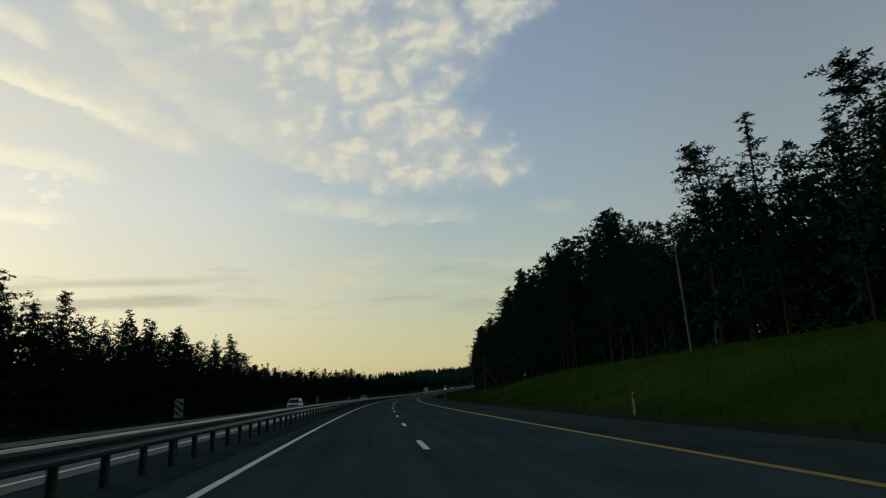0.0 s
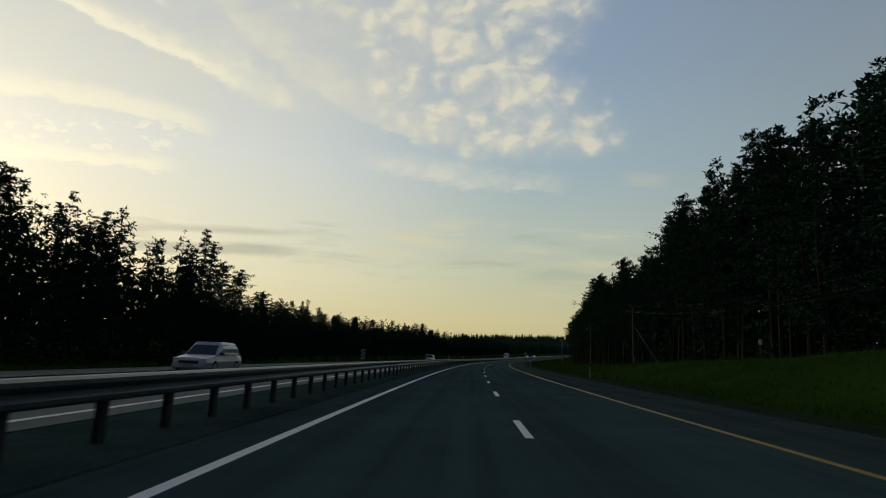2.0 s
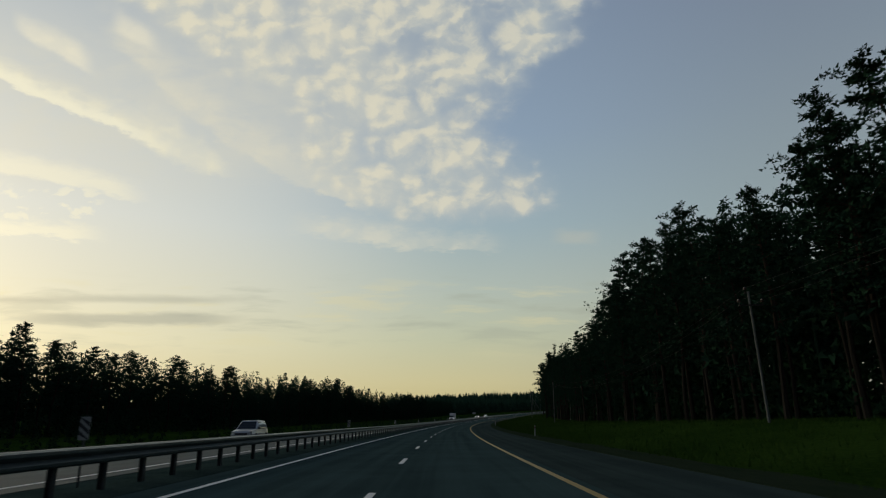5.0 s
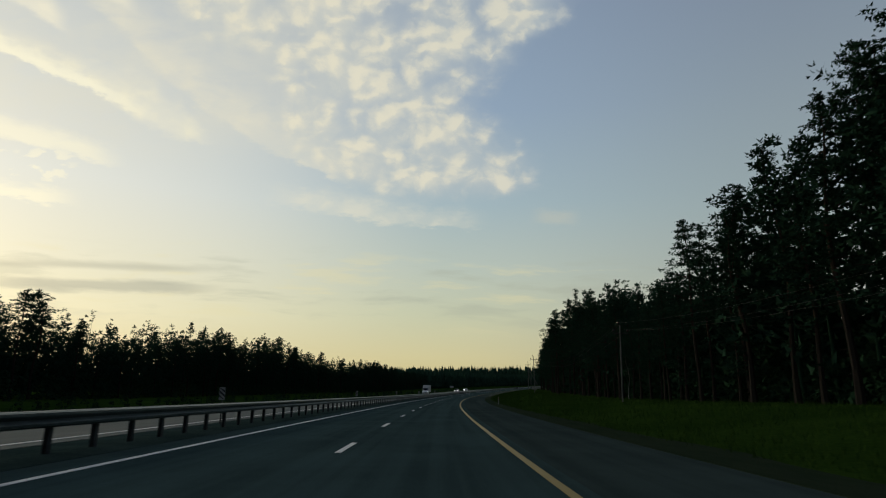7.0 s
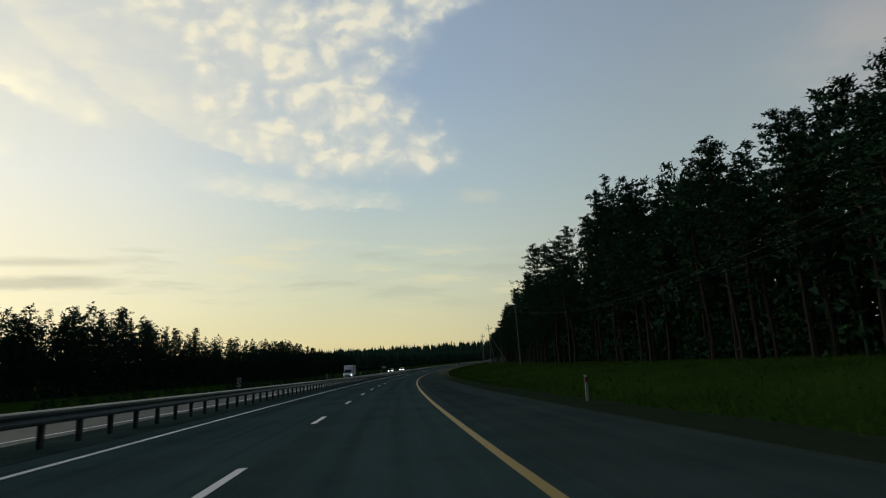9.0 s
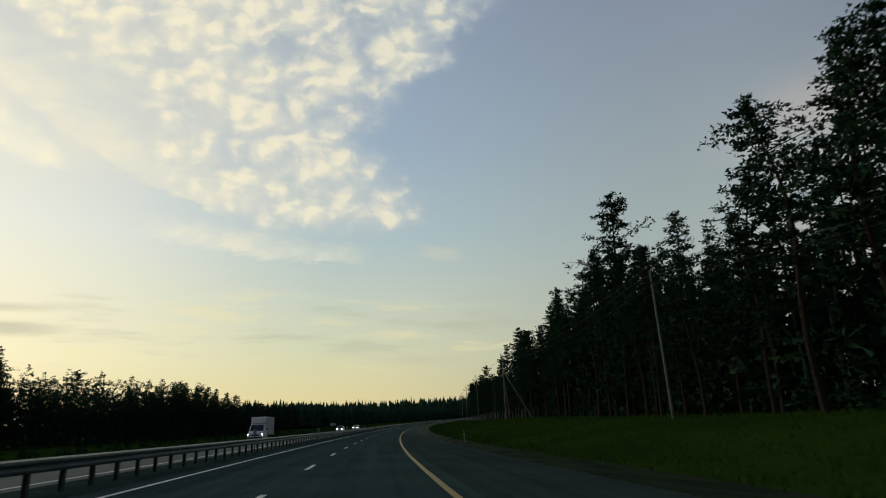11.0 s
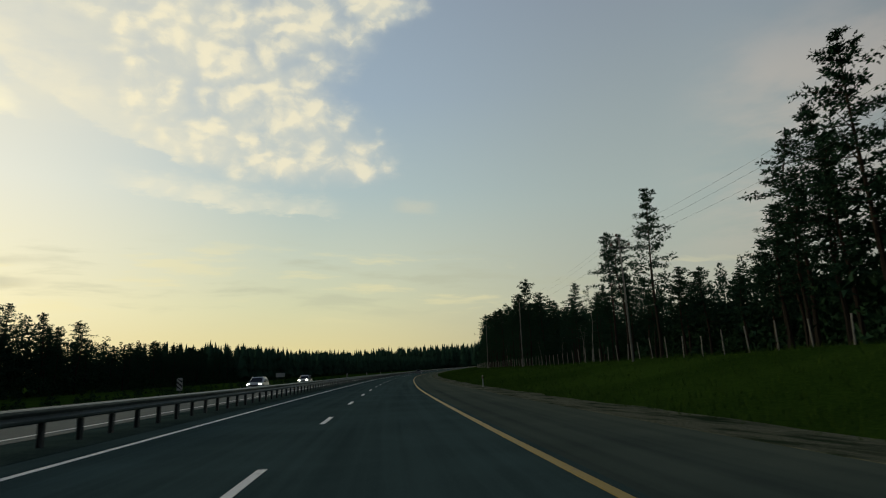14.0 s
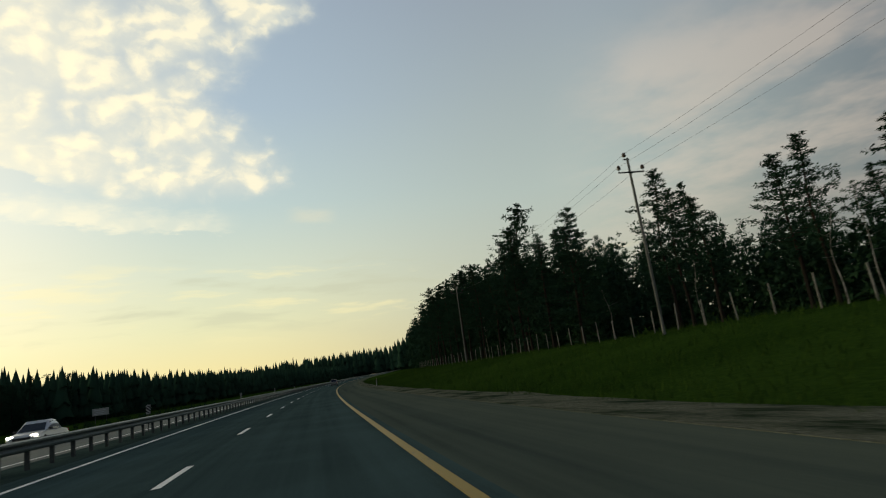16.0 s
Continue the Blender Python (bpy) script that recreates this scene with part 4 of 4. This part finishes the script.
def u_edge(s, side):
    if side > 0:
        return 37.0 if 466 < s < 542 else 30.0
    return float(np.interp(s, LEFT_U_S, LEFT_U))


def thin(s):
    """The wood is lower behind its edge on one stretch."""
    return float(np.interp(s, [495, 515, 560, 590], [1.0, 0.72, 0.72, 0.95]))


def cap_low(s):
    """The lowest of the skyline near by, so that the depth of the wood stays under the heads of its front."""
    return min(cap_of(s + d, 1) for d in (-9, -6, -3, 0, 3, 6))


second_row = []
for s in steps(10, 780, 3.6):
    for du in (3.2, 6.4, 9.8):
        u = u_edge(s, 1) + du + random.uniform(-1.7, 1.7)
        second_row.append((s + random.uniform(-1.5, 1.5), u, rise(cap_low(s) * random.uniform(0.86, 1.03) * thin(s), u, 31, 0.5)))
for s in steps(56, 680, 4.2):
    for du in (4.0, 8.0):
        u = u_edge(s, -1) - du + random.uniform(-1.7, 1.7)
        second_row.append((s + random.uniform(-1.5, 1.5), u, rise(cap_of(s, -1) * random.uniform(0.80, 1.0), u, u_edge(s, -1), 0.7)))
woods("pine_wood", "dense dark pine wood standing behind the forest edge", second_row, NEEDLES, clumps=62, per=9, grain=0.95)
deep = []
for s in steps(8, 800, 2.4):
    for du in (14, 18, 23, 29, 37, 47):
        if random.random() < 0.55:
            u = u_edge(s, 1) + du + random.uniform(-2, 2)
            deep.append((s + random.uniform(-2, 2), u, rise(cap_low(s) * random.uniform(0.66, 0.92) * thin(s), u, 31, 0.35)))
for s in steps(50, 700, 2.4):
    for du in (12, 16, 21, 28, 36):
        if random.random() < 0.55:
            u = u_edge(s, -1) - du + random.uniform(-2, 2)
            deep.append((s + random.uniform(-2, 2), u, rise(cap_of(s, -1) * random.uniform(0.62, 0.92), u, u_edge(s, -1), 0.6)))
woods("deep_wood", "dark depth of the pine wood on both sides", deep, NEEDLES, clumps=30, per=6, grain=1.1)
far = []
for s in steps(640, 1320, 2.2):
    for du in (0, 4, 9, 15, 22, 30):
        if random.random() < 0.8:
            far.append((s + random.uniform(-3, 3), u_edge(s, -1) - du + random.uniform(-3, 3), random.uniform(10.5, 14.5) + 0.06 * du))
        if s > 740 and random.random() < 0.7:
            far.append((s + random.uniform(-3, 3), 30 + du + random.uniform(-3, 3), random.uniform(13, 17)))
for _ in range(2600):
    far.append((random.uniform(1150, 1500), random.uniform(-420, 260), random.uniform(22, 32)))


def spires(name, label, places, mat):
    """Far trees as one mesh: each a ragged spire of three stacked, torn skirts on a stem."""
    vs, fs, base = [], [], 0
    for s, u, top in places:
        g = ground_z(s, u)
        p = np.array(spot(s, u, g))
        h = max(2.0, top - g)
        rows_z = ((0.10, 0.55, 0.155), (0.34, 0.80, 0.125), (0.60, 1.0, 0.085))
        wide = rng.uniform(0.75, 1.25)
        for lo, hi, r in rows_z:
            a = np.arange(7) * 2 * math.pi / 7 + rng.uniform(0, 6.3)
            rr = r * h * wide * rng.uniform(0.55, 1.15, 7)
            zz = h * (lo + rng.uniform(-0.05, 0.06, 7))
            ring = np.stack([rr * np.cos(a), rr * np.sin(a), zz], -1) + p
            vs.append(np.concatenate([ring, [p + (rng.uniform(-0.2, 0.2), rng.uniform(-0.2, 0.2), h * hi)]]))
            fs.append(np.array([(i, (i + 1) % 7, 7) for i in range(7)]) + base)
            base += 8
        w = 0.012 * h
        vs.append(np.array([(-w, -w, 0), (w, -w, 0), (0, w, 0), (0, 0, 0.6 * h)]) + p)
        fs.append(np.array([(0, 1, 3), (1, 2, 3), (2, 0, 3)]) + base)
        base += 4
    return tagged(new(name, raw_mesh(name, np.concatenate(vs), np.concatenate(fs), mat)), label, "woods", kind="stuff")


spires("far_woods", "dark treeline of far woods on rising ground", far, NEEDLES)
under = []
for s in steps(8, 720, 0.7):
    under.append((s, u_edge(s, 1) + random.uniform(0.5, 4.0), ground_z(s, 33) + random.uniform(1.2, 5.0)))
    under.append((s, u_edge(s, 1) + random.uniform(3.0, 12), ground_z(s, 35) + random.uniform(3.0, 0.55 * cap_of(s, 1))))
    under.append((s, u_edge(s, 1) + random.uniform(8.0, 20), ground_z(s, 35) + random.uniform(4.0, 0.62 * cap_of(s, 1))))
for s in steps(50, 700, 0.8):
    under.append((s, u_edge(s, -1) - random.uniform(-4.0, 1.0), random.uniform(0.8, 3.5)))
    under.append((s, u_edge(s, -1) - random.uniform(0, 10), random.uniform(2.5, 0.7 * cap_of(s, -1))))
for s in steps(20, 640, 0.9):
    under.append((s, random.uniform(-31, -18.5), random.uniform(-0.1, 0.9)))
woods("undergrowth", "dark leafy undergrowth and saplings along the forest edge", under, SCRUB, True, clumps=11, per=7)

# grass on the banks
n = 46000
gs, gu = rng.uniform(10, 640, n), 12.7 + 15.5 * rng.uniform(0, 1, n) ** 1.2
root = np.array([spot(s, u, ground_z(s, u) - 0.02) for s, u in zip(gs, gu)])
root = np.repeat(root, 3, axis=0) + rng.normal(size=(3 * n, 3)) * (0.09, 0.09, 0.0)
lean_to = rng.normal(size=(3 * n, 3)) * (0.38, 0.38, 0.0) + (0, 0, 1)
tall = rng.uniform(0.10, 0.34, 3 * n)[:, None] * (0.7 + 0.5 * rng.uniform(size=(n, 1)).repeat(3, axis=0))
flank = rng.normal(size=(3 * n, 3)) * (1, 1, 0)
flank *= 0.014 / (np.linalg.norm(flank, axis=1)[:, None] + 1e-9)
v = np.stack([root - flank, root + flank, root + lean_to * tall], axis=1).reshape(-1, 3)
tagged(new("grass", raw_mesh("grass", v, np.arange(len(v)).reshape(-1, 3), GRASS)), "uneven tufts of dark green grass on the roadside bank", "grass", kind="stuff")

# ---------------------------------------------------------------- vehicles


def loft(bm, sections, mat_index=0):
    """Closed body from cross sections (y, half width at sill, half width at top, z low, z high)."""
    rings = []
    for y, w0, w1, z0, z1 in sections:
        zm = z0 + 0.55 * (z1 - z0)
        rings.append([bm.verts.new(c) for c in ((-w0 * 0.93, y, z0), (-w0, y, z0 + 0.12 * (z1 - z0)), (-w0, y, zm), (-w1, y, z1 - 0.03), (-w1 * 0.9, y, z1), (w1 * 0.9, y, z1), (w1, y, z1 - 0.03), (w0, y, zm), (w0, y, z0 + 0.12 * (z1 - z0)), (w0 * 0.93, y, z0))])
    n = 10
    for a, b in zip(rings, rings[1:]):
        for i in range(n):
            bm.faces.new((a[i], a[(i + 1) % n], b[(i + 1) % n], b[i]))
    bm.faces.new(rings[0])
    bm.faces.new(rings[-1][::-1])
    bmesh.ops.recalc_face_normals(bm, faces=bm.faces)


def pane(bm, corners, thick=0.012):
    c = [Vector(p) for p in corners]
    nrm = (c[1] - c[0]).cross(c[2] - c[0]).normalized() * thick
    vs = [bm.verts.new(p + d) for d in (nrm, -nrm) for p in c]
    for f in ((0, 1, 2, 3), (7, 6, 5, 4), (0, 4, 5, 1), (1, 5, 6, 2), (2, 6, 7, 3), (3, 7, 4, 0)):
        bm.faces.new([vs[i] for i in f])
    bmesh.ops.recalc_face_normals(bm, faces=bm.faces)


def wheels(t, half, axles, r=0.31):
    for y in axles:
        for sx in (-1, 1):
            m = pose(sx * half, y, r, 0, 90, 0)
            bm = bmesh.new()
            add_turned(bm, [(r * 0.62, -0.095), (r * 0.95, -0.09), (r, -0.05), (r, 0.05), (r * 0.95, 0.09), (r * 0.62, 0.095)], 20, m)
            w = part("wheel", bm, RUBBER, t, "black rubber tyre")
            bm = bmesh.new()
            add_turned(bm, [(r * 0.60, -0.1), (r * 0.55, -0.07), (r * 0.2, -0.102), (r * 0.2, 0.102), (r * 0.55, 0.07), (r * 0.60, 0.1)], 16, m)
            part("rim", bm, CHROME, w, "grey alloy rim")


def car(label, colour, length, width, height, estate, lamps_on, m):
    """A passenger car that faces -y, its middle on the origin."""
    t = thing("car", label, "car", "traffic", m=m)
    paint_m = plain("car paint", colour, 0.28, 0.25, 0.6, 0.04)
    L, W, H = length / 2, width / 2, height
    hood = 0.58 * H
    bm = bmesh.new()
    loft(bm, [(-L, 0.72 * W, 0.66 * W, 0.30, 0.42 * H), (-L + 0.12, 0.93 * W, 0.84 * W, 0.22, 0.50 * H), (-L + 0.55, W, 0.90 * W, 0.20, hood - 0.06), (-0.26 * length, W, 0.92 * W, 0.20, hood), (0.30 * length, W, 0.93 * W, 0.20, hood + 0.04),
              (L - 0.25, 0.98 * W, 0.88 * W, 0.22, hood + (0.04 if estate else 0.0)), (L, 0.88 * W, 0.80 * W, 0.32, hood - 0.05)])
    body = part("body", bm, paint_m, t)
    back = L - (0.18 if estate else 0.95)
    y0, y1, y2, y3 = -0.24 * length, -0.06 * length, back - (0.46 if estate else 0.60), back
    bm = bmesh.new()
    loft(bm, [(y0, 0.90 * W, 0.86 * W, hood - 0.04, hood), (y1, 0.90 * W, 0.70 * W, hood - 0.04, H), (0.5 * (y1 + y2), 0.90 * W, 0.72 * W, hood - 0.04, H + 0.015), (y2, 0.90 * W, 0.70 * W, hood - 0.04, H - 0.02), (y3, 0.88 * W, 0.80 * W, hood - 0.04, hood + 0.02)])
    part("cabin", bm, paint_m, t)
    bm = bmesh.new()
    pane(bm, [(-0.80 * W, y0 + 0.04, hood + 0.03), (0.80 * W, y0 + 0.04, hood + 0.03), (0.64 * W, y1 - 0.05, H - 0.07), (-0.64 * W, y1 - 0.05, H - 0.07)], 0.02)
    part("windscreen", bm, GLASS, t, "dark windscreen")
    bm = bmesh.new()
    pane(bm, [(0.76 * W, y3 - 0.03, hood + 0.08), (-0.76 * W, y3 - 0.03, hood + 0.08), (-0.62 * W, y2 + 0.05, H - 0.10), (0.62 * W, y2 + 0.05, H - 0.10)], 0.02)
    part("rear_window", bm, GLASS, t, "dark rear window")
    for sx in (-1, 1):
        for a, b in ((y1 - 0.15, 0.5 * (y1 + y2) - 0.05), (0.5 * (y1 + y2) + 0.05, y2 - 0.02)):
            bm = bmesh.new()
            pane(bm, [(sx * 0.905 * W, a - 0.12, hood + 0.05), (sx * 0.905 * W, b, hood + 0.05), (sx * 0.765 * W, b, H - 0.12), (sx * 0.765 * W, a + 0.12, H - 0.12)], 0.02)
            part("side_window", bm, GLASS, t, "dark side window")
        bm = bmesh.new()
        add_box(bm, (0.34, 0.12, 0.15), (sx * 0.70 * W, -L + 0.10, 0.44 * H), (0, 0, sx * 14), bevel=0.03)
        part("headlight", bm, HEADLAMP if lamps_on else CHROME, t, "lit headlight" if lamps_on else "clear headlight")
        bm = bmesh.new()
        add_box(bm, (0.24, 0.08, 0.22), (sx * 0.74 * W, L - 0.05, hood - 0.14), bevel=0.02)
        part("tail_light", bm, TAILLAMP, t, "red tail light")
        bm = bmesh.new()
        add_box(bm, (0.20, 0.10, 0.13), (sx * (W + 0.06), y0 + 0.25, hood + 0.08), bevel=0.03)
        part("mirror", bm, BLACKTRIM, t, "black door mirror")
    bm = bmesh.new()
    add_box(bm, (1.05 * W, 0.06, 0.14), (0, -L + 0.02, 0.36 * H), bevel=0.02)
    part("grille", bm, BLACKTRIM, t, "black grille")
    for y in (-L - 0.005, L + 0.005):
        bm = bmesh.new()
        add_box(bm, (0.52, 0.02, 0.11), (0, y, 0.40))
        part("plate", bm, SIGNWHITE, t, "blank white plate")
    wheels(t, W - 0.09, (-0.30 * length, 0.29 * length))
    return t


def box_truck(m):
    t = thing("box_truck", "white light box truck with lit headlights on the opposite carriageway", "truck", "traffic", m=m)
    white = plain("truck paint", (0.60, 0.62, 0.63), 0.4, 0.0, 0.5, 0.05)
    bm = bmesh.new()
    loft(bm, [(-2.75, 0.78, 0.72, 0.42, 0.95), (-2.6, 0.94, 0.86, 0.34, 1.12), (-1.95, 1.0, 0.90, 0.32, 1.28), (-0.65, 1.0, 0.92, 0.32, 1.30), (-0.6, 1.0, 0.92, 0.32, 1.30)])
    part("hood", bm, white, t)
    bm = bmesh.new()
    loft(bm, [(-2.0, 0.93, 0.88, 1.2, 1.27), (-1.45, 0.95, 0.80, 1.2, 2.12), (-0.62, 0.95, 0.82, 1.2, 2.16)])
    part("cab", bm, white, t)
    bm = bmesh.new()
    pane(bm, [(-0.84, -1.98, 1.31), (0.84, -1.98, 1.31), (0.74, -1.50, 2.04), (-0.74, -1.50, 2.04)], 0.025)
    part("windscreen", bm, GLASS, t, "dark windscreen")
    for sx in (-1, 1):
        bm = bmesh.new()
        pane(bm, [(sx * 0.955, -1.75, 1.36), (sx * 0.955, -0.85, 1.36), (sx * 0.85, -0.85, 2.0), (sx * 0.87, -1.40, 2.0)], 0.02)
        part("side_window", bm, GLASS, t, "dark side window")
        bm = bmesh.new()
        add_box(bm, (0.34, 0.14, 0.22), (sx * 0.72, -2.62, 0.86), (0, 0, sx * 12), bevel=0.04)
        part("headlight", bm, HEADLAMP, t, "lit headlight")
        bm = bmesh.new()
        add_box(bm, (0.16, 0.09, 0.28), (sx * 1.16, -1.72, 1.55), bevel=0.03)
        part("mirror", bm, BLACKTRIM, t, "black door mirror")
    bm = bmesh.new()
    add_box(bm, (0.95, 0.06, 0.20), (0, -2.73, 0.80), bevel=0.02)
    part("grille", bm, BLACKTRIM, t, "black grille")
    bm = bmesh.new()
    add_box(bm, (1.75, 0.14, 0.20), (0, -2.72, 0.50), bevel=0.04)
    part("bumper", bm, BLACKTRIM, t, "dark bumper")
    bm = bmesh.new()
    add_box(bm, (2.1, 3.7, 2.15), (0, 1.35, 1.95), bevel=0.03)
    cargo = part("cargo_box", bm, white, t)
    for x in (-1.06, 1.06):
        for i in range(6):
            bm = bmesh.new()
            add_box(bm, (0.02, 0.05, 2.0), (x, -0.2 + 0.62 * i, 1.95))
            part("rib", bm, CHROME, cargo, "grey side rib")
    bm = bmesh.new()
    add_box(bm, (1.9, 0.5, 0.75), (0, -0.75, 2.62), bevel=0.12)
    part("wind_deflector", bm, white, t)
    bm = bmesh.new()
    add_box(bm, (0.9, 5.2, 0.16), (0, 0.4, 0.72))
    part("chassis", bm, BLACKTRIM, t, "dark chassis")
    wheels(t, 0.88, (-1.95, 1.75), 0.34)
    return t


def on_road(s, u, toward):
    return Matrix.Translation(spot(s, u, 0.006)) @ pose(0, 0, 0, 0, 0, heading(s) + (0 if toward else 180))


box_truck(on_road(422, -9.9, True))
car("silver hatchback with lit headlights on the opposite carriageway", (0.42, 0.44, 0.46), 4.1, 1.72, 1.46, True, True, on_road(502.5, -9.9, True))
car("pale grey saloon with lit headlights on the opposite carriageway", (0.50, 0.51, 0.52), 4.4, 1.74, 1.46, False, True, on_road(533, -9.9, True))
car("silver estate car on the opposite carriageway", (0.36, 0.38, 0.40), 4.3, 1.74, 1.46, True, False, on_road(102, -9.9, True))
car("light grey hatchback on the opposite carriageway", (0.40, 0.42, 0.43), 4.1, 1.72, 1.50, True, False, on_road(208, -9.9, True))
car("dark grey hatchback standing far along the carriageway", (0.10, 0.105, 0.11), 4.0, 1.70, 1.52, True, False, on_road(648, 5.7, False))
